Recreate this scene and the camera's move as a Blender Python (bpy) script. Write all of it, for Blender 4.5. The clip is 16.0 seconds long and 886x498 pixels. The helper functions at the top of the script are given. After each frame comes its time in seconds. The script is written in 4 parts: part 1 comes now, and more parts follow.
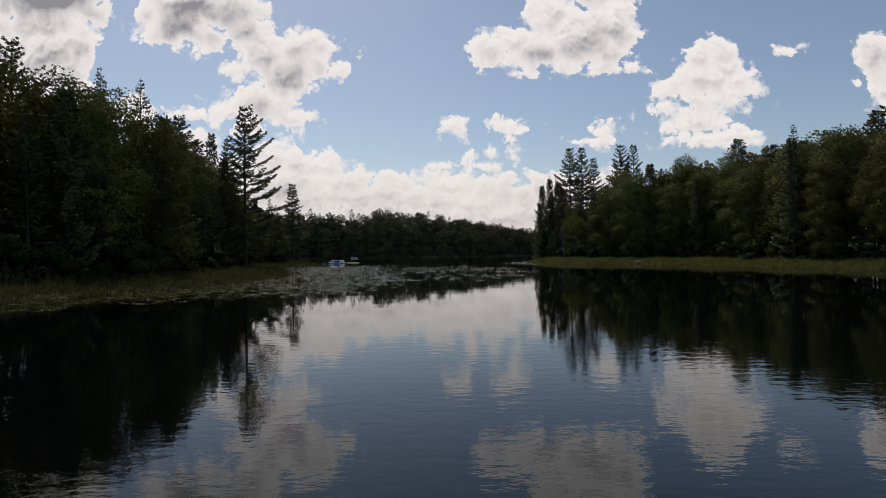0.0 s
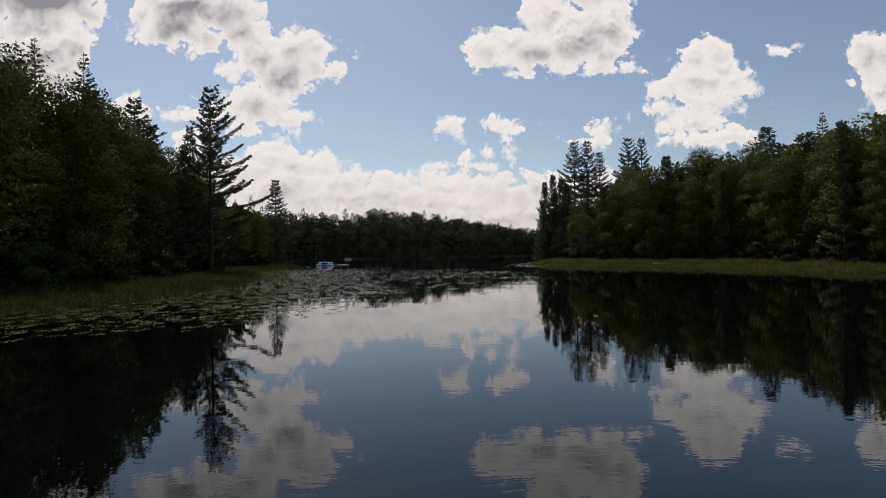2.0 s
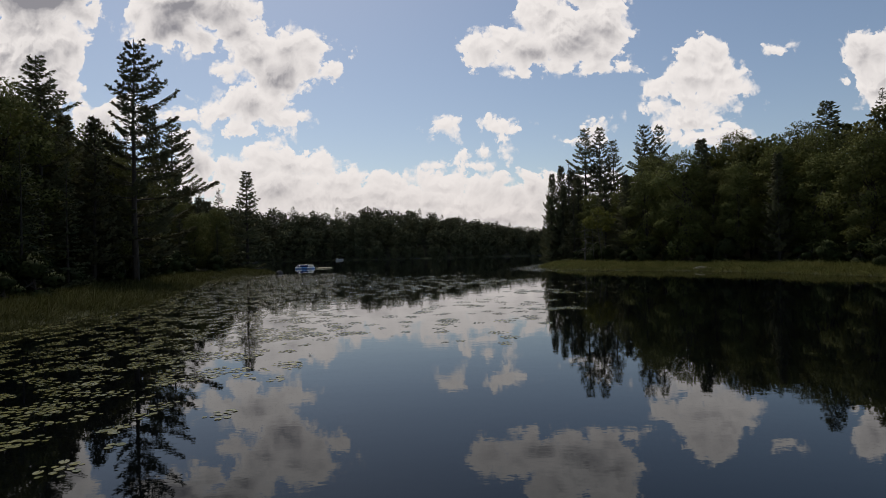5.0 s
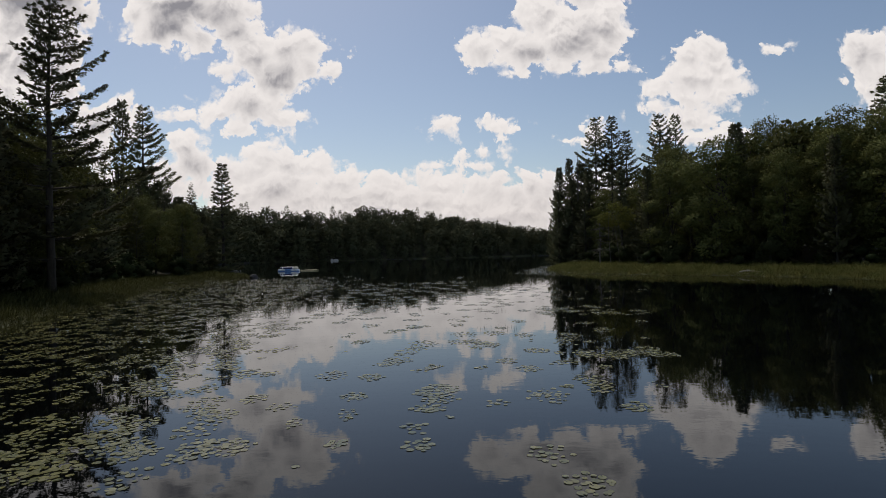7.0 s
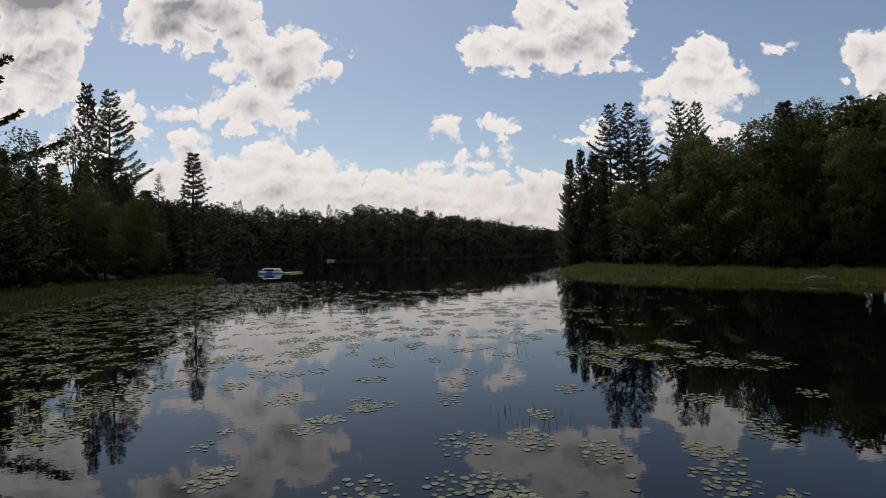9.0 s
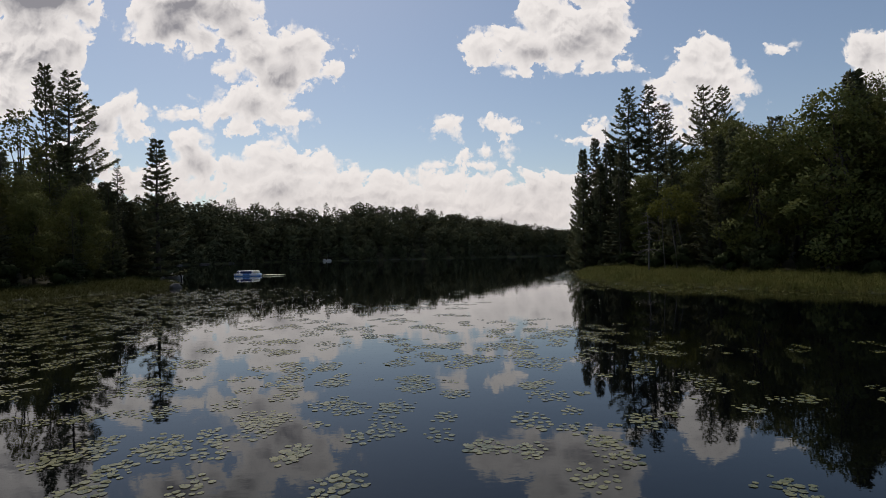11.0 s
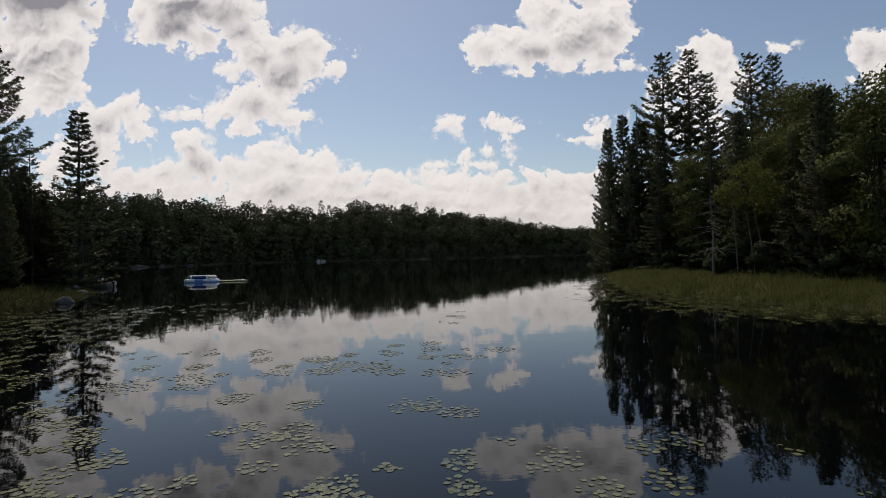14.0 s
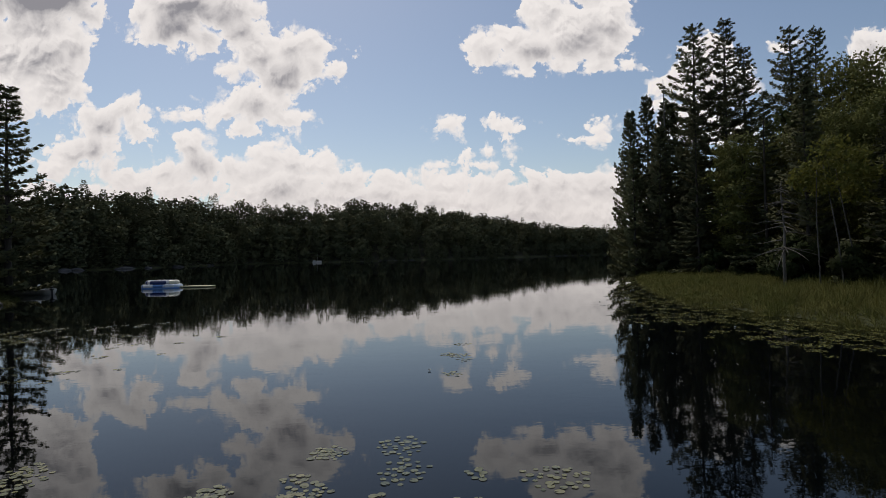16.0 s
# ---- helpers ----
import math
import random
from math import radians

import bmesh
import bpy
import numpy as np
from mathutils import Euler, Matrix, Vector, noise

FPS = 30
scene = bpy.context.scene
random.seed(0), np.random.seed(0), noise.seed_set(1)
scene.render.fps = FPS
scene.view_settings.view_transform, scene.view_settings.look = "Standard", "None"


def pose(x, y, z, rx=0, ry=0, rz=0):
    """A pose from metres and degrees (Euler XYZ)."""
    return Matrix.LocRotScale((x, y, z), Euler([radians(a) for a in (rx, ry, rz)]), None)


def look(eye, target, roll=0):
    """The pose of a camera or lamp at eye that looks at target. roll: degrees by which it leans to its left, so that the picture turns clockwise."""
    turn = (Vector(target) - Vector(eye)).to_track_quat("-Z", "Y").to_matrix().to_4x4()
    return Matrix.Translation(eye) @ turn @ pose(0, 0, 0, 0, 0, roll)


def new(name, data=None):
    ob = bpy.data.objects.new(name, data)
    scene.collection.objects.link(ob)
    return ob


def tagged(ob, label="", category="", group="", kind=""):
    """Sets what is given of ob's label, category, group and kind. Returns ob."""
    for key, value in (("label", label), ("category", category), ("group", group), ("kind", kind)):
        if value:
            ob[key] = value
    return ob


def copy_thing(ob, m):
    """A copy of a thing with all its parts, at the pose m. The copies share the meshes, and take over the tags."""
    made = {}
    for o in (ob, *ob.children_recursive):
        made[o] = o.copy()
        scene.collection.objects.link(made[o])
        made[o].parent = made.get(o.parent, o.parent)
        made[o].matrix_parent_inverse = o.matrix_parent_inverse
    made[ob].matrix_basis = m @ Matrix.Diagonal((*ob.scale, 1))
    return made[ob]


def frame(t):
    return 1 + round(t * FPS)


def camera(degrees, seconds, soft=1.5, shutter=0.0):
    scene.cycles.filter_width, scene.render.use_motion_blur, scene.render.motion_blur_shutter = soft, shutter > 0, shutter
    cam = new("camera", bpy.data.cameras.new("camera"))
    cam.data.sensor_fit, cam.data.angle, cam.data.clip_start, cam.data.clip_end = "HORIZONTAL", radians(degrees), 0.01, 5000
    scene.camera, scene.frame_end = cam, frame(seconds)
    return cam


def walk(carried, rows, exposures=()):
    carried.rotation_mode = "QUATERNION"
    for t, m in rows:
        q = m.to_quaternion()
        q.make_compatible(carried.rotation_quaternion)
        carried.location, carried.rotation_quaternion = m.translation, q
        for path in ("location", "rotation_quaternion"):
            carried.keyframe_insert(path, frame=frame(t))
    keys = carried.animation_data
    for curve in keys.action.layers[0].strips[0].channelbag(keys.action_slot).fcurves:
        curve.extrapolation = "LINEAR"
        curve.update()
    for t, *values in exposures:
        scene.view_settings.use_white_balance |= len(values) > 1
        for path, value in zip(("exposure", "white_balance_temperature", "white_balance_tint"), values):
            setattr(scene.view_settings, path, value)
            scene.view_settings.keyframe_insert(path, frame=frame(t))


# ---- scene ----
cam = camera(76.0, 16.0, soft=0.7)
PATH = [
    (0.00, pose(0.00, 0.00, 2.49, 90.50, 0.83, 0.01)),
    (1.00, pose(0.10, 6.08, 2.64, 90.52, 0.90, -0.17)),
    (2.00, pose(0.21, 12.22, 2.78, 90.51, 0.98, -0.33)),
    (3.00, pose(0.34, 18.42, 2.92, 90.50, 1.07, -0.47)),
    (4.00, pose(0.51, 24.68, 3.05, 90.48, 1.16, -0.59)),
    (5.25, pose(0.78, 32.61, 3.20, 90.46, 1.22, -0.67)),
    (6.50, pose(1.10, 40.65, 3.33, 90.45, 1.27, -0.75)),
    (7.50, pose(1.40, 47.13, 3.42, 90.44, 1.26, -0.75)),
    (8.50, pose(1.74, 53.66, 3.49, 90.43, 1.23, -0.71)),
    (9.50, pose(2.10, 60.21, 3.55, 90.42, 1.19, -0.63)),
    (10.50, pose(2.47, 66.76, 3.60, 90.41, 1.15, -0.55)),
    (11.50, pose(2.84, 73.28, 3.64, 90.40, 1.12, -0.47)),
    (12.50, pose(3.20, 79.74, 3.67, 90.38, 1.14, -0.39)),
    (13.50, pose(3.52, 86.11, 3.71, 90.38, 1.20, -0.33)),
    (14.50, pose(3.79, 92.35, 3.74, 90.38, 1.28, -0.29)),
    (15.25, pose(3.94, 96.91, 3.77, 90.38, 1.32, -0.26)),
    (16.00, pose(4.03, 101.36, 3.81, 90.40, 1.32, -0.23)),
    ]
walk(cam, PATH, exposures=[(0.0, -0.29, 7120, 11), (16.0, -0.29, 7120, 11)])

# ---------------------------------------------------------------- sky, sun
SUN_AZIMUTH, SUN_HEIGHT = -22.0, 53.0        # degrees clockwise from +y, above the horizon
SKY_STRENGTH = 0.11

# each cloud: lobes (x, z, half width, half height) on a plane one unit ahead
CLOUDS = {}
CLOUDS["tower_left"] = [(-0.697, 0.485, 0.110, 0.072), (-0.618, 0.439, 0.032, 0.028), (-0.709, 0.363, 0.088, 0.058), (-0.768, 0.372, 0.062, 0.070), (-0.648, 0.350, 0.034, 0.045), (-0.678, 0.301, 0.052, 0.042), (-0.752, 0.292, 0.062, 0.042), (-0.632, 0.310, 0.020, 0.032), (-0.708, 0.415, 0.100, 0.040), (-0.641, 0.390, 0.042, 0.042), (-0.670, 0.330, 0.056, 0.046)]
CLOUDS["left_puff"] = [(-0.550, 0.264, 0.044, 0.027), (-0.594, 0.245, 0.048, 0.036), (-0.523, 0.233, 0.030, 0.024), (-0.650, 0.194, 0.042, 0.034), (-0.608, 0.199, 0.046, 0.036), (-0.577, 0.171, 0.028, 0.022), (-0.677, 0.163, 0.034, 0.022)]
CLOUDS["great"] = [(-0.451, 0.458, 0.084, 0.058), (-0.517, 0.429, 0.028, 0.028), (-0.469, 0.406, 0.072, 0.036), (-0.418, 0.385, 0.052, 0.026), (-0.364, 0.446, 0.064, 0.042), (-0.340, 0.403, 0.044, 0.038), (-0.299, 0.448, 0.018, 0.014), (-0.316, 0.360, 0.042, 0.042), (-0.251, 0.365, 0.052, 0.038), (-0.215, 0.374, 0.027, 0.028), (-0.270, 0.322, 0.062, 0.044), (-0.210, 0.336, 0.020, 0.038)]
CLOUDS["great_tail"] = [(-0.356, 0.330, 0.030, 0.022), (-0.311, 0.269, 0.068, 0.034), (-0.373, 0.260, 0.056, 0.020), (-0.421, 0.255, 0.046, 0.013), (-0.348, 0.263, 0.040, 0.018), (-0.274, 0.242, 0.044, 0.022), (-0.334, 0.227, 0.034, 0.017), (-0.300, 0.225, 0.014, 0.010), (-0.176, 0.320, 0.017, 0.015), (-0.194, 0.312, 0.016, 0.009), (-0.147, 0.356, 0.007, 0.007)]
CLOUDS["upper"] = [(0.087, 0.365, 0.042, 0.027), (0.128, 0.374, 0.034, 0.028), (0.085, 0.340, 0.036, 0.013), (0.168, 0.362, 0.060, 0.038), (0.199, 0.423, 0.054, 0.040), (0.248, 0.384, 0.070, 0.058), (0.307, 0.402, 0.048, 0.050), (0.298, 0.343, 0.042, 0.033), (0.333, 0.318, 0.026, 0.009), (0.155, 0.318, 0.020, 0.011), (0.217, 0.330, 0.050, 0.014), (0.334, 0.423, 0.018, 0.030), (0.278, 0.468, 0.090, 0.040)]
CLOUDS["right_tower"] = [(0.489, 0.347, 0.030, 0.032), (0.460, 0.337, 0.034, 0.032), (0.502, 0.322, 0.034, 0.026), (0.468, 0.305, 0.058, 0.032), (0.522, 0.302, 0.032, 0.024), (0.412, 0.284, 0.040, 0.018), (0.469, 0.271, 0.076, 0.022), (0.531, 0.282, 0.026, 0.018), (0.415, 0.247, 0.040, 0.012), (0.458, 0.229, 0.070, 0.028), (0.480, 0.196, 0.072, 0.020), (0.528, 0.202, 0.028, 0.024)]
CLOUDS["edge"] = [(0.777, 0.346, 0.044, 0.042), (0.791, 0.286, 0.038, 0.048), (0.609, 0.349, 0.020, 0.009), (0.733, 0.292, 0.005, 0.005), (0.583, 0.357, 0.006, 0.005)]
CLOUDS["puffs"] = [(0.017, 0.223, 0.019, 0.013), (0.029, 0.208, 0.009, 0.012), (0.102, 0.228, 0.022, 0.010), (0.128, 0.220, 0.018, 0.014), (0.146, 0.214, 0.010, 0.005), (0.082, 0.189, 0.015, 0.010), (0.132, 0.175, 0.018, 0.013), (0.051, 0.157, 0.036, 0.010), (0.046, 0.175, 0.009, 0.008), (0.091, 0.150, 0.018, 0.007), (0.003, 0.152, 0.020, 0.005), (0.285, 0.215, 0.022, 0.020), (0.274, 0.197, 0.038, 0.013)]
CLOUDS["bank_top"] = [(-0.299, 0.176, 0.034, 0.024), (-0.262, 0.165, 0.058, 0.030), (-0.208, 0.160, 0.040, 0.025), (-0.167, 0.128, 0.062, 0.027), (-0.321, 0.151, 0.050, 0.030), (-0.079, 0.122, 0.060, 0.022), (0.002, 0.121, 0.060, 0.025), (0.080, 0.119, 0.060, 0.022), (0.172, 0.114, 0.042, 0.028), (0.220, 0.112, 0.046, 0.028), (0.290, 0.101, 0.070, 0.038)]
CLOUDS["bank_left"] = [(-0.438, 0.197, 0.034, 0.031), (-0.425, 0.165, 0.048, 0.034), (-0.489, 0.157, 0.034, 0.026), (-0.373, 0.158, 0.030, 0.025), (-0.525, 0.132, 0.060, 0.024), (-0.644, 0.117, 0.159, 0.016), (-0.465, 0.123, 0.110, 0.026), (-0.559, 0.142, 0.040, 0.020)]
CLOUDS["bank_base"] = [(-0.150, 0.072, 0.269, 0.050), (0.109, 0.066, 0.209, 0.046), (0.319, 0.056, 0.219, 0.044), (0.560, 0.032, 0.239, 0.036), (-0.169, 0.100, 0.229, 0.034), (-0.000, 0.092, 0.299, 0.030), (-0.288, 0.124, 0.090, 0.040), (0.209, 0.084, 0.130, 0.030)]
# soft grey bellies where the clouds are thick, with their depth
BELLIES = [
    (-0.682, 0.458, 0.095, 0.050, 1.00), (-0.767, 0.459, 0.080, 0.055, 0.80), (-0.659, 0.367, 0.060, 0.028, 0.25), (-0.424, 0.417, 0.082, 0.038, 0.85), (-0.360, 0.394, 0.060, 0.030, 0.40), (-0.267, 0.326, 0.075, 0.046, 0.42), (-0.308, 0.265, 0.070, 0.030, 0.32), (-0.598, 0.206, 0.060, 0.055, 0.38), (-0.434, 0.167, 0.060, 0.030, 0.42), (-0.370, 0.146, 0.060, 0.022, 0.25), (-0.257, 0.109, 0.080, 0.026, 0.28),
    (0.085, 0.347, 0.050, 0.018, 0.35), (0.185, 0.345, 0.070, 0.022, 0.40), (0.296, 0.374, 0.045, 0.040, 0.25), (0.461, 0.290, 0.060, 0.012, 0.40), (0.460, 0.250, 0.060, 0.014, 0.35), (0.051, 0.153, 0.040, 0.008, 0.30), (-0.070, 0.100, 0.060, 0.016, 0.20), (0.120, 0.101, 0.060, 0.018, 0.30), (0.796, 0.325, 0.030, 0.050, 0.30),
]


def node(tree, kind, **values):
    n = tree.nodes.new(kind)
    for key, value in values.items():
        if key in n.inputs:
            n.inputs[key].default_value = value
    return n


def math_node(tree, op, *args, clamp=False):
    n = tree.nodes.new("ShaderNodeMath")
    n.operation, n.use_clamp = op, clamp
    for i, a in enumerate(args):
        if isinstance(a, (int, float)):
            n.inputs[i].default_value = a
        else:
            tree.links.new(a, n.inputs[i])
    return n.outputs[0]


def vec_node(tree, op, *args):
    n = tree.nodes.new("ShaderNodeVectorMath")
    n.operation = op
    for i, a in enumerate(args):
        if isinstance(a, (tuple, list)):
            n.inputs[i].default_value = a
        else:
            tree.links.new(a, n.inputs[i])
    return n.outputs["Value"] if op in ("LENGTH", "DISTANCE", "DOT_PRODUCT") else n.outputs[0]


def noise_node(tree, vector, scale, detail=4.0, rough=0.55):
    n = tree.nodes.new("ShaderNodeTexNoise")
    n.inputs["Scale"].default_value, n.inputs["Detail"].default_value, n.inputs["Roughness"].default_value = scale, detail, rough
    tree.links.new(vector, n.inputs["Vector"])
    return n


def range_node(tree, value, a, b, c=0.0, d=1.0, smooth=True):
    n = tree.nodes.new("ShaderNodeMapRange")
    n.interpolation_type = "SMOOTHSTEP" if smooth else "LINEAR"
    tree.links.new(value, n.inputs["Value"])
    for key, v in zip(("From Min", "From Max", "To Min", "To Max"), (a, b, c, d)):
        n.inputs[key].default_value = v
    return n.outputs["Result"]


def mix_colour(tree, fac, a, b):
    n = tree.nodes.new("ShaderNodeMix")
    n.data_type = "RGBA"
    for sock, v in ((n.inputs[0], fac), (n.inputs[6], a), (n.inputs[7], b)):
        if isinstance(v, (int, float)):
            sock.default_value = v
        elif isinstance(v, (tuple, list)):
            sock.default_value = (*v, 1.0)
        else:
            tree.links.new(v, sock)
    return n.outputs[2]


def flat_voronoi(t, vector, scale, smooth=0.4):
    n = t.nodes.new("ShaderNodeTexVoronoi")
    n.voronoi_dimensions, n.feature = "2D", "SMOOTH_F1"
    n.inputs["Scale"].default_value, n.inputs["Smoothness"].default_value = scale, smooth
    t.links.new(vector, n.inputs["Vector"])
    return n.outputs["Distance"]


def flat_noise(t, vector, scale, detail, rough=0.55):
    n = noise_node(t, vector, scale, detail, rough)
    n.noise_dimensions = "2D"
    return n


def cloud_field(t, plane):
    """How deep inside a cloud a point of the plane lies: lobes with billows of three sizes on them."""
    bend = plane
    for scale, amount, detail in ((10.0, 0.020, 2.0), (45.0, 0.0050, 2.0)):
        n = flat_noise(t, plane, scale, detail, 0.5)
        off = vec_node(t, "SUBTRACT", n.outputs["Color"], (0.5, 0.5, 0.5))
        bend = vec_node(t, "ADD", bend, vec_node(t, "MULTIPLY", off, (2 * amount, 2 * amount, 0.0)))
    body = None
    for lobes in CLOUDS.values():
        for u, v, ru, rv in lobes:
            q = vec_node(t, "MULTIPLY_ADD", bend, (1 / ru, 1 / rv, 0.0), (-u / ru, -v / rv, 0.0))
            m = min(ru, rv)
            s = math_node(t, "MULTIPLY_ADD", vec_node(t, "LENGTH", q), -m, m)
            body = s if body is None else math_node(t, "SMOOTH_MAX", body, s, 0.008)
    for scale, amount in ((34.0, 0.021), (80.0, 0.0095), (190.0, 0.0042)):
        body = math_node(t, "ADD", body, math_node(t, "MULTIPLY_ADD", flat_voronoi(t, bend, scale), -amount, 0.40 * amount))
    return body


def build_world():
    world = bpy.data.worlds.new("summer_sky")
    world.use_nodes = True
    scene.world = world
    t = world.node_tree
    t.nodes.clear()
    sky = t.nodes.new("ShaderNodeTexSky")
    sky.sky_type, sky.sun_disc = "NISHITA", False
    sky.sun_elevation, sky.sun_rotation = radians(SUN_HEIGHT), radians(SUN_AZIMUTH)
    sky.air_density, sky.dust_density, sky.ozone_density = 1.0, 0.8, 1.6
    coord = t.nodes.new("ShaderNodeTexCoord")
    split = t.nodes.new("ShaderNodeSeparateXYZ")
    t.links.new(coord.outputs["Generated"], split.inputs[0])
    ahead = math_node(t, "MAXIMUM", split.outputs[1], 0.05)
    join = t.nodes.new("ShaderNodeCombineXYZ")
    t.links.new(math_node(t, "DIVIDE", split.outputs[0], ahead), join.inputs[0])
    t.links.new(math_node(t, "DIVIDE", math_node(t, "ABSOLUTE", split.outputs[2]), ahead), join.inputs[1])
    plane = join.outputs[0]
    body = cloud_field(t, plane)
    towards_sun = cloud_field(t, vec_node(t, "ADD", plane, (-0.002, 0.007, 0.0)))
    # edges: crisp on the billows, torn and soft where the air is drier
    wisp = flat_noise(t, plane, 26.0, 5.0, 0.65).outputs["Fac"]
    torn = range_node(t, wisp, 0.42, 0.72)
    frayed = flat_noise(t, plane, 130.0, 4.0, 0.65).outputs["Fac"]
    body_edge = math_node(t, "ADD", body, math_node(t, "MULTIPLY_ADD", wisp, 0.020, -0.010))
    body_edge = math_node(t, "ADD", body_edge, math_node(t, "MULTIPLY_ADD", frayed, 0.012, -0.006))
    width = math_node(t, "MULTIPLY_ADD", torn, 0.022, 0.005)
    cover = math_node(t, "DIVIDE", math_node(t, "ADD", body_edge, math_node(t, "MULTIPLY", width, 0.5)), width, clamp=True)
    cover = range_node(t, cover, 0.0, 1.0)
    # light: faces turned to the sun are bright, thick bellies grey, thin rims white
    facing = math_node(t, "MULTIPLY_ADD", math_node(t, "SUBTRACT", body, towards_sun), 42.0, 0.66, clamp=True)
    thick = range_node(t, body, -0.002, 0.040)
    depth = None
    for u, v, ru, rv, amount in BELLIES:
        q = vec_node(t, "MULTIPLY_ADD", plane, (1 / ru, 1 / rv, 0.0), (-u / ru, -v / rv, 0.0))
        g = range_node(t, vec_node(t, "LENGTH", q), 1.6, 0.0, 0.0, 1.15 * amount)
        depth = g if depth is None else math_node(t, "MAXIMUM", depth, g)
    cloudy = flat_noise(t, plane, 13.0, 2.0, 0.45).outputs["Fac"]
    dark = math_node(t, "MULTIPLY", math_node(t, "SUBTRACT", 1.0, facing), math_node(t, "MULTIPLY_ADD", thick, 0.54, 0.14))
    dark = math_node(t, "ADD", dark, math_node(t, "MULTIPLY", thick, math_node(t, "MULTIPLY_ADD", cloudy, 0.50, -0.17)))
    dark = math_node(t, "ADD", dark, math_node(t, "MULTIPLY", math_node(t, "MULTIPLY", depth, thick), math_node(t, "MULTIPLY_ADD", cloudy, 0.45, 0.58)))
    shade = math_node(t, "SUBTRACT", 1.0, dark, clamp=True)
    low = range_node(t, math_node(t, "ABSOLUTE", split.outputs[2]), 0.02, 0.20)
    bright = 1.0 / SKY_STRENGTH
    colour = mix_colour(t, shade, (0.32 * bright, 0.33 * bright, 0.39 * bright), (1.02 * bright, 1.02 * bright, 1.07 * bright))
    colour = mix_colour(t, math_node(t, "MULTIPLY_ADD", low, -0.42, 0.42), colour, (0.76 * bright, 0.72 * bright, 0.74 * bright))
    # the rest of the sky, behind the view, carries scattered clouds too
    other = noise_node(t, coord.outputs["Generated"], 3.2, 6.0, 0.6).outputs["Fac"]
    other = range_node(t, other, 0.56, 0.63)
    front = range_node(t, split.outputs[1], 0.55, 0.65)
    mask = t.nodes.new("ShaderNodeMix")
    t.links.new(front, mask.inputs[0])
    t.links.new(other, mask.inputs[2])
    t.links.new(cover, mask.inputs[3])
    final = mix_colour(t, mask.outputs[0], vec_node(t, "MULTIPLY", sky.outputs[0], (0.97, 0.985, 1.01)), colour)
    back = t.nodes.new("ShaderNodeBackground")
    back.inputs["Strength"].default_value = SKY_STRENGTH
    t.links.new(final, back.inputs["Color"])
    out = t.nodes.new("ShaderNodeOutputWorld")
    t.links.new(back.outputs[0], out.inputs["Surface"])


build_world()
az, el = radians(SUN_AZIMUTH), radians(SUN_HEIGHT)
sun_way = Vector((math.sin(az) * math.cos(el), math.cos(az) * math.cos(el), math.sin(el)))
sun = new("sun", bpy.data.lights.new("sun", "SUN"))
sun.data.energy, sun.data.angle, sun.data.color = 1.6, radians(0.6), (1.0, 0.95, 0.88)
sun.matrix_world = look(sun_way * 300, (0, 0, 0))


# ---------------------------------------------------------------- materials
def material(name):
    m = bpy.data.materials.new(name)
    m.use_nodes = True
    t = m.node_tree
    return m, t, t.nodes["Principled BSDF"], t.nodes["Material Output"]


def bump_into(t, bsdf, height, strength, distance=0.02):
    b = node(t, "ShaderNodeBump", Strength=strength, Distance=distance)
    t.links.new(height, b.inputs["Height"])
    t.links.new(b.outputs[0], bsdf.inputs["Normal"])


def foliage_material(name, dark, light, glow=0.25):
    m, t, bsdf, out = material(name)
    geo = t.nodes.new("ShaderNodeNewGeometry")
    info = t.nodes.new("ShaderNodeObjectInfo")
    leaf = mix_colour(t, geo.outputs["Random Per Island"], dark, light)
    hsv = t.nodes.new("ShaderNodeHueSaturation")
    t.links.new(range_node(t, info.outputs["Random"], 0, 1, 0.490, 0.515, False), hsv.inputs["Hue"])
    t.links.new(range_node(t, info.outputs["Random"], 0, 1, 0.75, 1.25, False), hsv.inputs["Value"])
    t.links.new(leaf, hsv.inputs["Color"])
    t.links.new(hsv.outputs[0], bsdf.inputs["Base Color"])
    bsdf.inputs["Roughness"].default_value = 0.7
    bsdf.inputs["Specular IOR Level"].default_value = 0.12
    trans = t.nodes.new("ShaderNodeBsdfTranslucent")
    t.links.new(hsv.outputs[0], trans.inputs["Color"])
    mixed = t.nodes.new("ShaderNodeMixShader")
    mixed.inputs[0].default_value = glow
    t.links.new(bsdf.outputs[0], mixed.inputs[1])
    t.links.new(trans.outputs[0], mixed.inputs[2])
    t.links.new(mixed.outputs[0], out.inputs["Surface"])
    return m


def grained_material(name, a, b, scale, stretch=(1, 1, 1), rough=0.85, relief=0.5, distance=0.02):
    """Two colours mixed by coarse stains and fine grain, with relief."""
    m, t, bsdf, out = material(name)
    coord = t.nodes.new("ShaderNodeTexCoord")
    v = vec_node(t, "MULTIPLY", coord.outputs["Object"], stretch)
    coarse = noise_node(t, v, scale, 3).outputs["Fac"]
    fine = noise_node(t, v, scale * 7, 5, 0.65).outputs["Fac"]
    both = math_node(t, "MULTIPLY_ADD", fine, 0.5, math_node(t, "MULTIPLY", coarse, 0.5))
    t.links.new(mix_colour(t, range_node(t, both, 0.36, 0.64), a, b), bsdf.inputs["Base Color"])
    bsdf.inputs["Roughness"].default_value = rough
    bump_into(t, bsdf, fine, relief, distance)
    return m


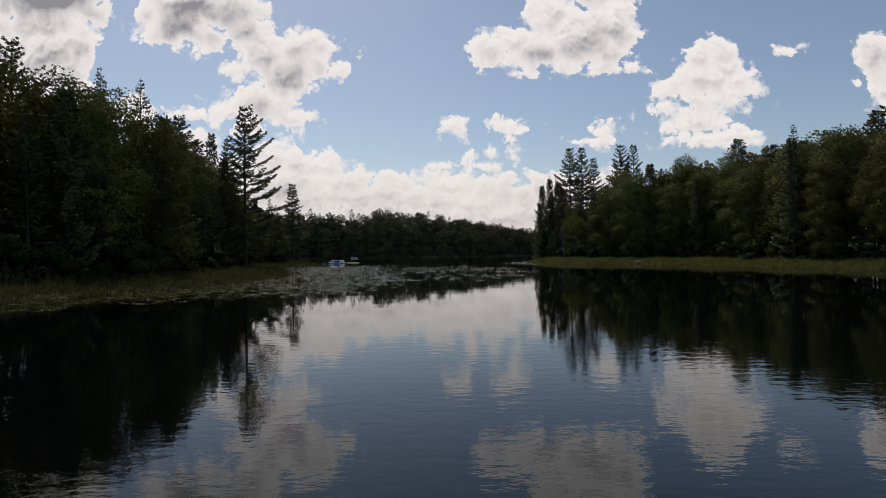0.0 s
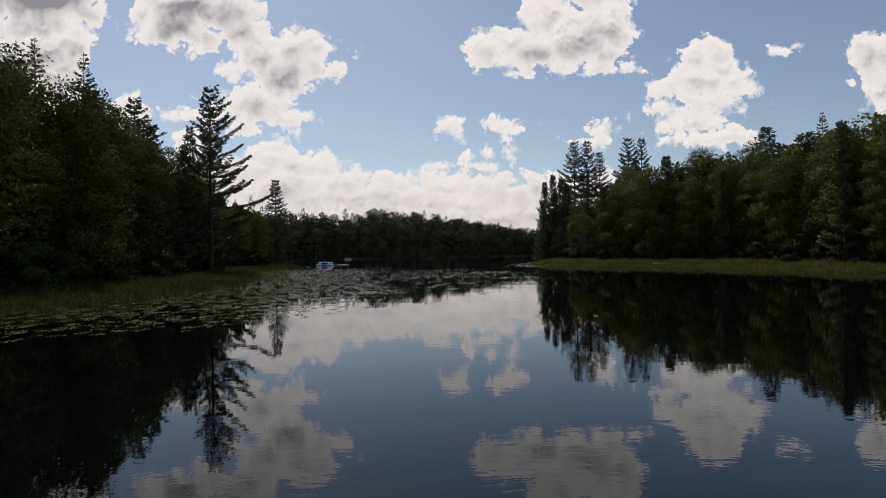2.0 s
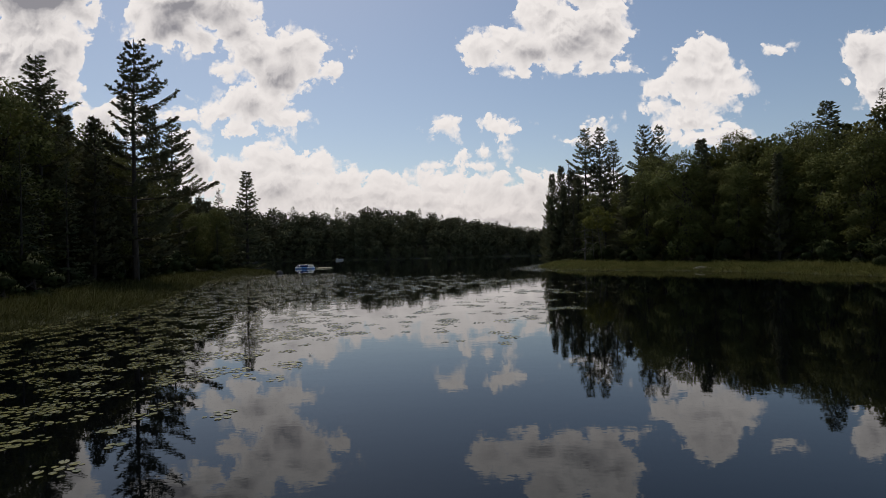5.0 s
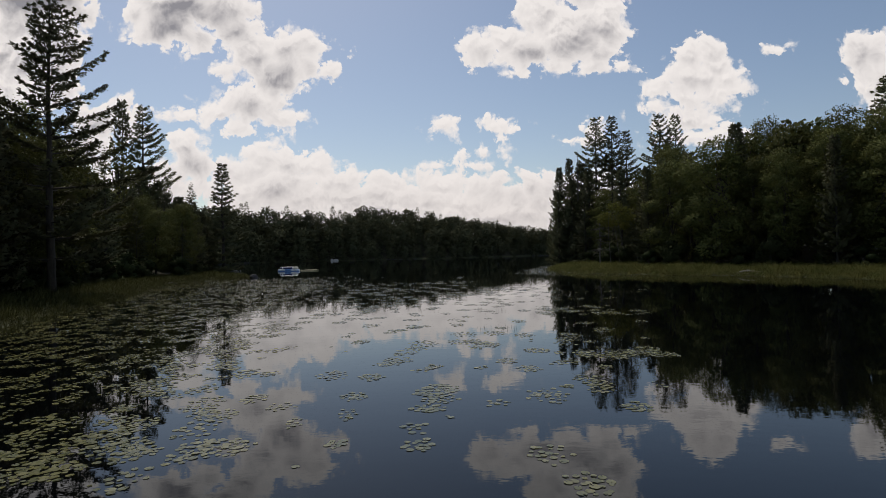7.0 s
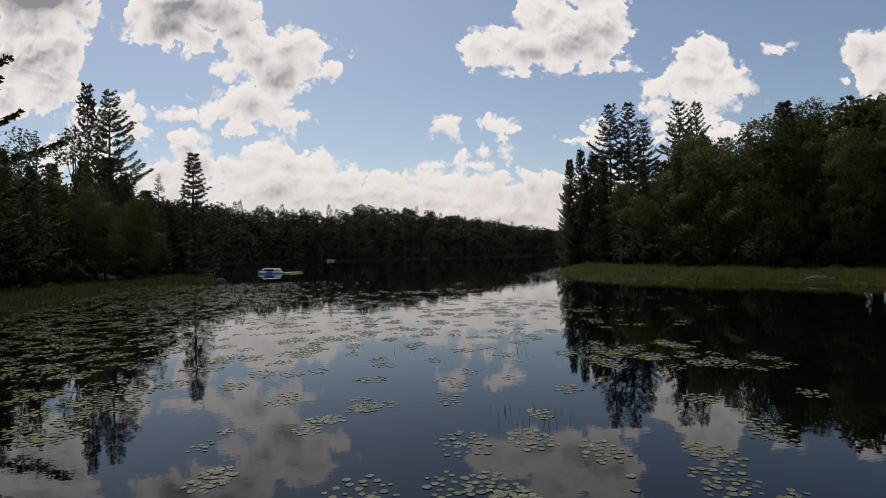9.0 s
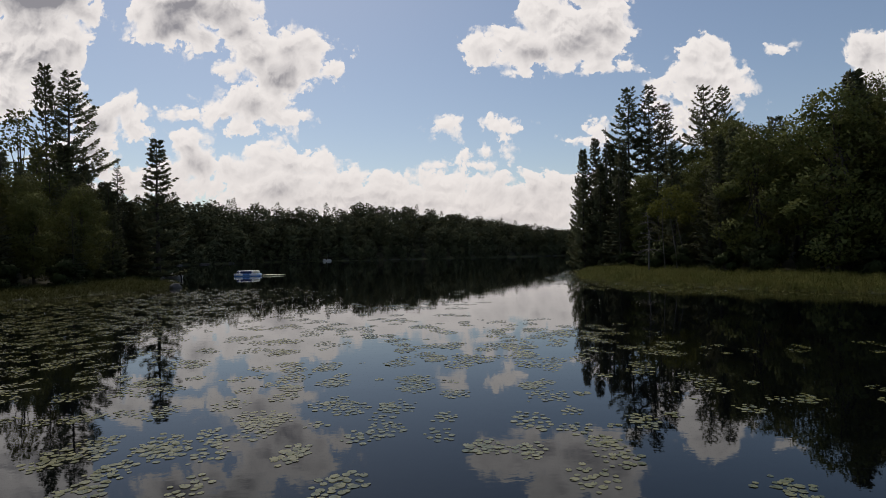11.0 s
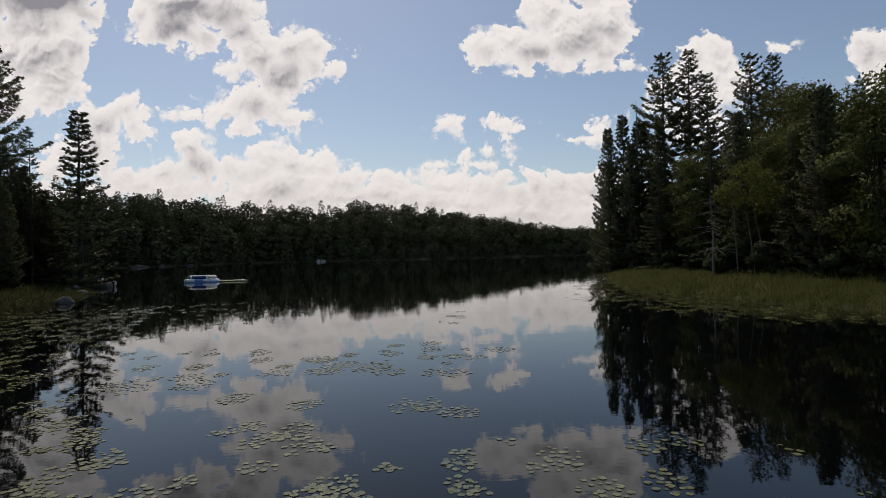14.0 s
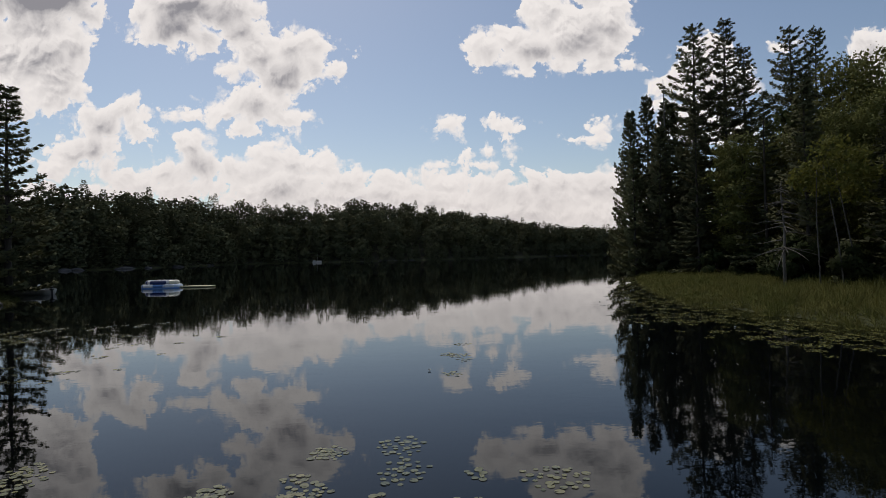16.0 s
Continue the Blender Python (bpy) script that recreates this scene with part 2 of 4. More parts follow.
def plain_material(name, colour, rough=0.5, metal=0.0, dirt=0.25):
    m, t, bsdf, out = material(name)
    coord = t.nodes.new("ShaderNodeTexCoord")
    n = noise_node(t, coord.outputs["Object"], 3.0, 5, 0.6).outputs["Fac"]
    worn = tuple(c * (1 - dirt) for c in colour)
    t.links.new(mix_colour(t, range_node(t, n, 0.35, 0.7), colour, worn), bsdf.inputs["Base Color"])
    bsdf.inputs["Roughness"].default_value, bsdf.inputs["Metallic"].default_value = rough, metal
    return m


def water_material():
    m, t, bsdf, out = material("lake_water")
    bsdf.inputs["Base Color"].default_value = (0.0012, 0.0017, 0.0022, 1)
    bsdf.inputs["Roughness"].default_value = 0.006
    bsdf.inputs["Specular Tint"].default_value = (0.60, 0.86, 1.0, 1)
    bsdf.inputs["IOR"].default_value = 1.333
    coord = t.nodes.new("ShaderNodeTexCoord")
    v = coord.outputs["Object"]
    wide = vec_node(t, "MULTIPLY", v, (0.6, 1.0, 1.0))
    ripples = noise_node(t, wide, 3.4, 3.0, 0.5).outputs["Fac"]
    swell = noise_node(t, wide, 0.35, 2.0, 0.5).outputs["Fac"]
    # breeze: a stirred patch near the start of the water, calm further on
    split = t.nodes.new("ShaderNodeSeparateXYZ")
    t.links.new(v, split.inputs[0])
    calm = range_node(t, split.outputs[1], 4.0, 26.0, 1.0, 0.16)
    gust = range_node(t, noise_node(t, v, 0.05, 3.0).outputs["Fac"], 0.35, 0.65, 0.55, 1.2)
    level = math_node(t, "MULTIPLY", calm, gust)
    h = math_node(t, "MULTIPLY", ripples, math_node(t, "MULTIPLY", level, 0.0065))
    h = math_node(t, "MULTIPLY_ADD", swell, 0.0045, h)
    tiny = noise_node(t, wide, 9.0, 2.0, 0.5).outputs["Fac"]
    h = math_node(t, "MULTIPLY_ADD", tiny, math_node(t, "MULTIPLY", level, 0.0016), h)
    b = node(t, "ShaderNodeBump", Strength=1.0, Distance=1.0)
    t.links.new(h, b.inputs["Height"])
    t.links.new(b.outputs[0], bsdf.inputs["Normal"])
    return m


M_WATER = water_material()
M_GROUND = grained_material("forest_floor", (0.022, 0.020, 0.011), (0.045, 0.042, 0.018), 0.35, rough=0.95)
# the wet margin under the sedge is thatch, not litter
_t = M_GROUND.node_tree
_b = _t.nodes["Principled BSDF"]
_xyz = _t.nodes.new("ShaderNodeSeparateXYZ")
_t.links.new(_t.nodes.new("ShaderNodeNewGeometry").outputs["Position"], _xyz.inputs[0])
_litter = _b.inputs["Base Color"].links[0].from_socket
_t.links.new(mix_colour(_t, range_node(_t, _xyz.outputs[2], 0.30, 0.55), (0.052, 0.058, 0.017), _litter), _b.inputs["Base Color"])
M_NEEDLE = foliage_material("pine_needles", (0.100, 0.104, 0.052), (0.130, 0.134, 0.066), 0.14)
M_SPRUCE = foliage_material("spruce_needles", (0.082, 0.090, 0.048), (0.106, 0.115, 0.060), 0.12)
M_LEAF = foliage_material("broad_leaves", (0.098, 0.104, 0.032), (0.138, 0.143, 0.045), 0.28)
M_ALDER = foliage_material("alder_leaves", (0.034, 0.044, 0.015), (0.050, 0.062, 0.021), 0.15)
M_LEAF_PALE = foliage_material("pale_birch_leaves", (0.15, 0.165, 0.036), (0.23, 0.235, 0.060), 0.40)
M_GRASS = foliage_material("marsh_grass", (0.078, 0.088, 0.022), (0.112, 0.118, 0.034), 0.30)
# darker copy of the marsh grass: the left shore's tree shade put into colour
M_GRASS_SHADED = foliage_material("shaded_marsh_grass", (0.058, 0.064, 0.018), (0.088, 0.092, 0.030), 0.22)
M_BARK = grained_material("bark", (0.030, 0.025, 0.020), (0.070, 0.058, 0.046), 3.0, (1, 1, 0.25), 0.9, 0.8)
M_DEAD = grained_material("bleached_wood", (0.07, 0.064, 0.055), (0.15, 0.138, 0.12), 4.0, (1, 1, 0.2), 0.85, 0.6)
M_ROCK = grained_material("granite", (0.045, 0.043, 0.042), (0.100, 0.096, 0.094), 1.3, (1, 1, 1), 0.85, 0.7, 0.04)

# sedge grows in lighter and darker tussocks
_t = M_GRASS.node_tree
_hsv = _t.nodes["Hue/Saturation/Value"]
_spot = noise_node(_t, _t.nodes.new("ShaderNodeTexCoord").outputs["Object"], 0.55, 3.0, 0.6).outputs["Fac"]
_old = _hsv.inputs["Color"].links[0].from_socket
_t.links.new(mix_colour(_t, range_node(_t, _spot, 0.38, 0.62, 0.0, 0.75), _old, (0.140, 0.128, 0.044)), _hsv.inputs["Color"])

rng = np.random.default_rng(11)


# ---------------------------------------------------------------- mesh helpers
def mesh_from(name, verts, faces, mat, smooth=False):
    me = bpy.data.meshes.new(name)
    me.from_pydata([tuple(map(float, v)) for v in verts], [], [tuple(map(int, f)) for f in faces])
    me.materials.append(mat)
    if smooth:
        me.polygons.foreach_set("use_smooth", [True] * len(me.polygons))
    me.update()
    return me


def quad_mesh(name, verts, mat, facing=None):
    """Loose four-cornered leaves from an array (n, 4, 3); facing: the way the foliage's surface turns at each leaf, which softens its shading."""
    n = len(verts)
    if facing is not None:
        face = np.cross(verts[:, 2] - verts[:, 0], verts[:, 3] - verts[:, 1])
        back = (face * facing).sum(1) < 0
        verts = np.where(back[:, None, None], verts[:, ::-1], verts)
    me = bpy.data.meshes.new(name)
    me.vertices.add(4 * n)
    me.vertices.foreach_set("co", np.ascontiguousarray(verts, dtype=np.float32).ravel())
    me.loops.add(4 * n)
    me.loops.foreach_set("vertex_index", np.arange(4 * n, dtype=np.int32))
    me.polygons.add(n)
    me.polygons.foreach_set("loop_start", np.arange(0, 4 * n, 4, dtype=np.int32))
    me.materials.append(mat)
    me.update(calc_edges=True)
    if facing is not None:
        way = me.attributes.new("custom_normal", "FLOAT_VECTOR", "POINT")
        way.data.foreach_set("vector", np.repeat(unit(facing), 4, 0).astype(np.float32).ravel())
    return me


def unit(v):
    return v / np.maximum(np.linalg.norm(v, axis=-1, keepdims=True), 1e-9)


def leaf_quads(at, way, length, width, r, flat=0.0):
    """Diamond leaves or needle sprays that start at a point and run along way; flat turns their faces upwards."""
    n = len(at)
    way = unit(way)
    side = unit(np.cross(way, unit(r.normal(size=(n, 3)) * (1 - flat) + np.array([0, 0, 1.0]) * flat)))
    up = np.cross(side, way)
    length, width = np.broadcast_to(length, n)[:, None], np.broadcast_to(width, n)[:, None]
    fold = up * width * 0.25
    a = at - way * length * 0.15
    b = at + way * length * 0.40 + side * width * 0.5 - fold
    c = at + way * length * 0.95
    d = at + way * length * 0.40 - side * width * 0.5 - fold
    return np.stack([a, b, c, d], 1)


def tube(points, radii, sides=7):
    """A tapered tube along points; returns verts and faces."""
    pts, verts, faces = np.array(points, float), [], []
    way = unit(np.gradient(pts, axis=0))
    ref = np.array([1.0, 0.0, 0.0]) if abs(way[0][2]) > 0.7 else np.array([0.0, 0.0, 1.0])
    for i, (p, w, rad) in enumerate(zip(pts, way, radii)):
        a = unit(np.cross(w, ref))
        b = np.cross(w, a)
        for k in range(sides):
            f = 2 * math.pi * k / sides
            verts.append(p + rad * (a * math.cos(f) + b * math.sin(f)))
        if i:
            o = (i - 1) * sides
            faces += [(o + k, o + (k + 1) % sides, o + sides + (k + 1) % sides, o + sides + k) for k in range(sides)]
    faces.append(tuple(range(sides - 1, -1, -1)))
    faces.append(tuple(range(len(verts) - sides, len(verts))))
    return verts, faces


def tubes(name, list_of_tubes, mat, sides=6, weld=False):
    verts, faces, trunk = [], [], None
    for pts, radii, *own in list_of_tubes:
        v, f = tube(pts, radii, own[0] if own else sides)
        if verts and weld:
            # tie the limb to the trunk's nearest corner, so that the wood is one piece
            near = int(np.argmin(((trunk - v[0]) ** 2).sum(1)))
            faces.append((near, len(verts), len(verts) + 1))
        faces += [tuple(i + len(verts) for i in q) for q in f]
        verts += v
        if trunk is None:
            trunk = np.array(v)
    return mesh_from(name, verts, faces, mat, True)


def part(name, data, parent, label=""):
    ob = new(name, data)
    ob.parent = parent
    return tagged(ob, label)


# ---------------------------------------------------------------- trees
UP = np.array([0.0, 0.0, 1.0])


def pine_shape(seed, height, reach, bare, detail=1.0, full=1.0, lean_to=None, taper=0.85):
    """A white pine: tiers of long limbs, each a flat plume of side twigs with needle tufts, its tip swept up. full: how closely the tiers stand; lean_to: the side, in radians, where the limbs are longest; taper: 1 for a straight cone."""
    r = np.random.default_rng(seed)
    wander = np.cumsum(r.normal(0, 0.06, (9, 2)), 0)
    zs = np.linspace(0, height, 9)
    spine = np.c_[wander, zs]
    wood = [(spine, np.interp(zs, [0, height], [0.011 * height + 0.06, 0.03]))]
    leaves, facing = [], []
    z = height * bare
    while z < height * 0.985:
        q = (z / height - bare) / (1 - bare)
        swell = (0.62 + 0.38 * min(1, q / 0.25)) * (1 - q) ** taper * r.uniform(0.72, 1.15)
        lean = r.uniform(0, 2 * math.pi)
        count = int(r.integers(4, 7)) if q < 0.9 else 4
        for k in range(count):
            f = lean + k * 2 * math.pi / count + r.uniform(-0.35, 0.35)
            out = reach * swell * r.uniform(0.62, 1.08) + 0.35
            if lean_to is not None:
                out *= 1 + 0.26 * math.cos(f - lean_to)
            root = np.array([np.interp(z, zs, spine[:, 0]), np.interp(z, zs, spine[:, 1]), z + r.uniform(-0.15, 0.15)])
            d = np.array([math.cos(f), math.sin(f), 0.0])
            rise = r.uniform(-0.08, 0.12) + 0.55 * q ** 1.5
            s = np.linspace(0, 1, 5)
            line = root + d * (out * s)[:, None] + UP * (out * (rise * s + 0.24 * s ** 2.5))[:, None]
            wood.append((line[::2], np.linspace(0.030 + 0.010 * out, 0.010, 3), 3))
            across = np.cross(d, UP)
            n = max(4, int(out * 3.2 * detail ** 0.4))
            u = np.linspace(0.22, 1.0, n)
            base = np.stack([np.interp(u, s, line[:, i]) for i in range(3)], 1)
            side = np.where(np.arange(n) % 2 == 0, 1.0, -1.0)[:, None]
            twig = (0.22 + 0.42 * out * (1.02 - u) * np.minimum(1, u / 0.45))[:, None] * r.uniform(0.6, 1.1, (n, 1))
            run = unit(d * 0.75 + across * side * r.uniform(0.5, 1.1, (n, 1)) + UP * r.uniform(-0.05, 0.22, (n, 1)))
            k2 = max(4, int(11 * detail))
            v = r.uniform(0.05, 1.0, (n, k2, 1))
            at = (base[:, None] + run[:, None] * twig[:, None] * v).reshape(-1, 3)
            way = np.repeat(run, k2, 0) + r.normal(0, 0.30, (n * k2, 3)) + UP * r.uniform(-0.1, 0.50, (n * k2, 1))
            size = r.uniform(0.34, 0.64, n * k2) / detail ** 0.6 * (1 - 0.25 * q)
            at = at + r.normal(0, 0.06, at.shape)
            leaves.append(leaf_quads(at, way, size, size * 0.42, r, 0.0))
            facing.append(np.repeat([d * 0.80 + UP * 0.45], n * k2, 0) + 0.10 * unit(way))
        z += r.uniform(1.0, 1.5) * (1 - 0.50 * q) * height / 24 / full
    return wood, np.concatenate(leaves), np.concatenate(facing)


def spruce_shape(seed, height, reach, bare, detail=1.0, ragged=0.25):
    """A spruce, fir or hemlock: a narrow cone of short drooping sprays."""
    r = np.random.default_rng(seed)
    zs = np.linspace(0, height, 7)
    spine = np.c_[np.cumsum(r.normal(0, 0.04, (7, 2)), 0), zs]
    wood = [(spine, np.interp(zs, [0, height], [0.010 * height + 0.04, 0.02]))]
    leaves, facing = [], []
    z = height * bare
    while z < height * 0.99:
        q = (z / height - bare) / (1 - bare)
        for k in range(r.integers(4, 7)):
            f = r.uniform(0, 2 * math.pi)
            out = reach * (1 - q) ** 0.9 * r.uniform(1 - 2 * ragged, 1 + ragged) + 0.15
            d = np.array([math.cos(f), math.sin(f), 0.0])
            across = np.cross(d, UP)
            n = max(4, int(out * 18 * detail))
            u = r.uniform(0.1, 1.0, n) ** 0.7
            droop = -0.30 * (1 - q) + 0.30 * q
            at = np.array([np.interp(z, zs, spine[:, 0]), np.interp(z, zs, spine[:, 1]), z]) + d * (out * u)[:, None]
            at[:, 2] += out * (droop * u + 0.16 * u ** 3) + r.normal(0, 0.06, n)
            at += across * r.uniform(-1, 1, (n, 1)) * (0.06 + 0.28 * out * u * (1.1 - u))[:, None]
            way = d + across * r.normal(0, 0.5, (n, 1)) + UP * r.uniform(-0.4, 0.35, (n, 1))
            size = r.uniform(0.38, 0.68, n) / detail ** 0.4 * (1 - 0.55 * q)
            leaves.append(leaf_quads(at, way, size, size * 0.45, r, 0.1))
            facing.append(np.repeat([d * 0.9 + UP * 0.35], n, 0) + 0.10 * unit(way))
        z += r.uniform(0.32, 0.66) * (1 - 0.4 * q) * height / 16
    return wood, np.concatenate(leaves), np.concatenate(facing)


def broad_shape(seed, height, reach, low, detail=1.0, lobes=16, leafy=1.0):
    """A broad-leaved tree: limbs that end in uneven clumps of leaves."""
    r = np.random.default_rng(seed)
    zs = np.linspace(0, height * 0.8, 7)
    spine = np.c_[np.cumsum(r.normal(0, 0.10, (7, 2)), 0), zs]
    wood = [(spine, np.interp(zs, [0, height * 0.8], [0.012 * height + 0.05, 0.05]))]
    leaves, facing = [], []
    for k in range(lobes):
        q = (k + r.uniform(0, 1)) / lobes
        z = height * (low + (0.93 - low) * q)
        wide = reach * (math.sin(math.pi * min(1, 0.18 + 0.80 * q)) ** 0.7)
        f = k * 2.4 + r.uniform(-0.5, 0.5)
        rad = wide * r.uniform(0.35, 0.85)
        size = np.array([1.0, 1.0, 0.72]) * reach * r.uniform(0.30, 0.55)
        centre = np.array([math.cos(f) * rad, math.sin(f) * rad, z - size[2] * 0.3])
        start = spine[int(r.integers(2, 6))]
        mid = (start + centre) / 2 + np.array([0, 0, -0.3])
        wood.append((np.array([start, mid, centre]), np.array([0.09, 0.06, 0.025]), 4))
        n = int(430 * detail * leafy)
        u = unit(r.normal(size=(n, 3)))
        shell = r.uniform(0.40, 1.08, (n, 1)) ** 0.6
        lump = 1 + 0.18 * np.sin(u @ r.normal(0, 4, 3) + r.uniform(0, 6))[:, None] + 0.10 * np.sin(u @ r.normal(0, 9, 3))[:, None]
        at = centre + u * size * shell * lump
        way = u * 0.6 + r.normal(0, 0.7, (n, 3)) + np.array([0, 0, -0.15])
        s = r.uniform(0.20, 0.44, n) / detail ** 0.5
        leaves.append(leaf_quads(at, way, s, s * 0.75, r, 0.25))
        facing.append(u * 0.75 + UP * 0.12 + 0.45 * unit(centre * np.array([1, 1, 0]) + 1e-6) + 0.10 * unit(way))
    return wood, np.concatenate(leaves), np.concatenate(facing)


def build_tree(name, shape, leaf, bark, label, category="tree", group=""):
    wood, leaves, facing = shape
    tree = tagged(new(name), label, category, group)
    part("trunk", tubes("trunk", wood, bark, 6, True), tree)
    part("crown", quad_mesh("crown", leaves, leaf, facing), tree)
    return tree


def snag_shape(seed, height, limbs, reach):
    r = np.random.default_rng(seed)
    zs = np.linspace(0, height, 8)
    spine = np.c_[np.cumsum(r.normal(0, 0.07, (8, 2)), 0), zs]
    wood = [(spine, np.linspace(0.012 * height + 0.05, 0.03, 8))]
    for k in range(limbs):
        z = height * r.uniform(0.36, 0.97)
        f = r.uniform(0, 2 * math.pi)
        out = reach * (1.1 - z / height) * r.uniform(0.5, 1.2) + 0.3
        root = np.array([np.interp(z, zs, spine[:, 0]), np.interp(z, zs, spine[:, 1]), z])
        s = np.linspace(0, 1, 5)
        line = root + np.array([math.cos(f), math.sin(f), 0]) * (out * s)[:, None] + np.array([0, 0, 1.0]) * (out * (r.uniform(-0.25, 0.1) * s - 0.12 * s ** 2))[:, None]
        line += r.normal(0, 0.04, line.shape) * s[:, None]
        wood.append((line, np.linspace(0.046, 0.012, 5)))
    return wood


# ---------------------------------------------------------------- shore, ground, water
LEFT_SHORE = [(-60, -160), (-40, -80), (-36, -20), (-31, 10), (-26, 32), (-22, 42), (-19.5, 55), (-19, 66), (-22, 78), (-26, 92), (-31, 106), (-34, 118),
              (-33.5, 128), (-30.5, 133), (-30.5, 140), (-34, 148), (-38, 156), (-41.5, 161.5), (-46, 164.5), (-52, 168), (-58, 176), (-64, 186), (-80, 192), (-104, 197), (-124, 206), (-155, 224)]
FAR_SHORE = [(-192, 262), (-205, 310), (-180, 338), (-152, 334), (-134, 350), (-124, 374), (-114, 410), (-100, 430), (-67, 425), (-12, 428), (47, 459), (88, 484), (124, 487), (165, 470), (188, 420), (176, 340)]
RIGHT_SHORE = [(142, 270), (104, 228), (68, 207), (46, 196), (35, 185), (29, 171), (26, 160), (22.5, 147), (21.5, 135), (23, 127), (26.5, 120.5), (31.5, 115), (38.5, 107.5), (43, 96), (46, 78),
               (50, 55), (57, 25), (66, -20), (72, -80), (80, -160)]


def rounded(points, times=2):
    for _ in range(times):
        p = np.array(points, float)
        nxt = np.roll(p, -1, 0)
        points = np.stack([p * 0.75 + nxt * 0.25, p * 0.25 + nxt * 0.75], 1).reshape(-1, 2)
    return np.array(points)


LAKE = rounded(LEFT_SHORE + FAR_SHORE + RIGHT_SHORE)


def inland(x, y):
    """Metres from the water's edge, positive on land, negative in the lake."""
    p = np.stack([np.ravel(x), np.ravel(y)], 1).astype(float)
    a, b = LAKE, np.roll(LAKE, -1, 0)
    best, inside = np.full(len(p), 1e9), np.zeros(len(p), bool)
    for (ax, ay), (bx, by) in zip(a, b):
        dx, dy = bx - ax, by - ay
        k = np.clip(((p[:, 0] - ax) * dx + (p[:, 1] - ay) * dy) / (dx * dx + dy * dy + 1e-9), 0, 1)
        best = np.minimum(best, np.hypot(p[:, 0] - ax - k * dx, p[:, 1] - ay - k * dy))
        if ay != by:
            cross = (ay > p[:, 1]) != (by > p[:, 1])
            inside ^= cross & (p[:, 0] < dx * (p[:, 1] - ay) / (by - ay) + ax)
    return np.where(inside, -best, best).reshape(np.shape(x))


def marsh_width(x, y):
    left = np.interp(y, [0, 40, 70, 100, 130, 160, 175], [10, 8, 9, 7, 8, 5, 1])
    right = np.interp(y, [0, 60, 90, 110, 130, 155, 175, 190], [5, 5, 7, 13, 15, 10, 5, 1])
    return np.where(y > 200, 0.8, np.where(np.asarray(x) < 0, left, right))


def ground_height(x, y):
    x, y = np.asarray(x, float), np.asarray(y, float)
    d = inland(x, y)
    m = marsh_width(x, y)
    top_far = np.interp(x, [-400, -260, -177, -120, -43, 0, 40, 90, 150, 300], [41, 39, 38, 34, 32, 24, 15, 5, 3, 6])
    far = np.clip((y - 250) / 60, 0, 1)
    top = far * top_far + (1 - far) * np.where(x < 0, 11.0, 7.0)
    slope = far * 0.75 + (1 - far) * np.where(x < 0, 0.16, 0.11)
    hill = top * (1 - np.exp(-np.maximum(d - m, 0) * slope / top))
    wet = np.clip(d, 0, 1.5) * 0.10 + np.clip(d, 0, 12) * 0.018
    rough = 0.35 * np.sin(x * 0.21 + 1.3 * np.sin(y * 0.13)) * np.sin(y * 0.17 + 0.6) * np.clip((d - m) / 8, 0, 1)
    return np.where(d > 0, wet + hill + rough, np.maximum(d * 0.22, -2.5) - 0.02)


def build_ground():
    xs = np.concatenate([[-3500, -1800, -900, -600], np.arange(-420, -80, 8), np.arange(-80, 110, 2.0), np.arange(110, 421, 8), [600, 900, 1800, 3500]])
    ys = np.concatenate([[-2500, -1200, -500, -250], np.arange(-170, 0, 8), np.arange(0, 220, 2.0), np.arange(220, 760, 8), [1000, 1600, 2600, 4500]])
    gx, gy = np.meshgrid(xs, ys)
    gz = ground_height(gx, gy)
    verts = np.stack([gx.ravel(), gy.ravel(), gz.ravel()], 1)
    w = len(xs)
    i = (np.arange(len(ys) - 1)[:, None] * w + np.arange(w - 1)[None]).ravel()
    faces = np.stack([i, i + 1, i + 1 + w, i + w], 1)
    return tagged(new("ground", mesh_from("ground", verts, faces, M_GROUND, True)), "dark forest floor sloping down to the lake", "ground", kind="structure")


build_ground()
water_mesh = mesh_from("water", [(-420, -170, 0), (420, -170, 0), (420, 620, 0), (-420, 620, 0)], [(0, 1, 2, 3)], M_WATER)
tagged(new("water", water_mesh), "calm dark lake water mirroring clouds and trees", "water", kind="structure")


def drop(x, y):
    return float(ground_height(x, y))


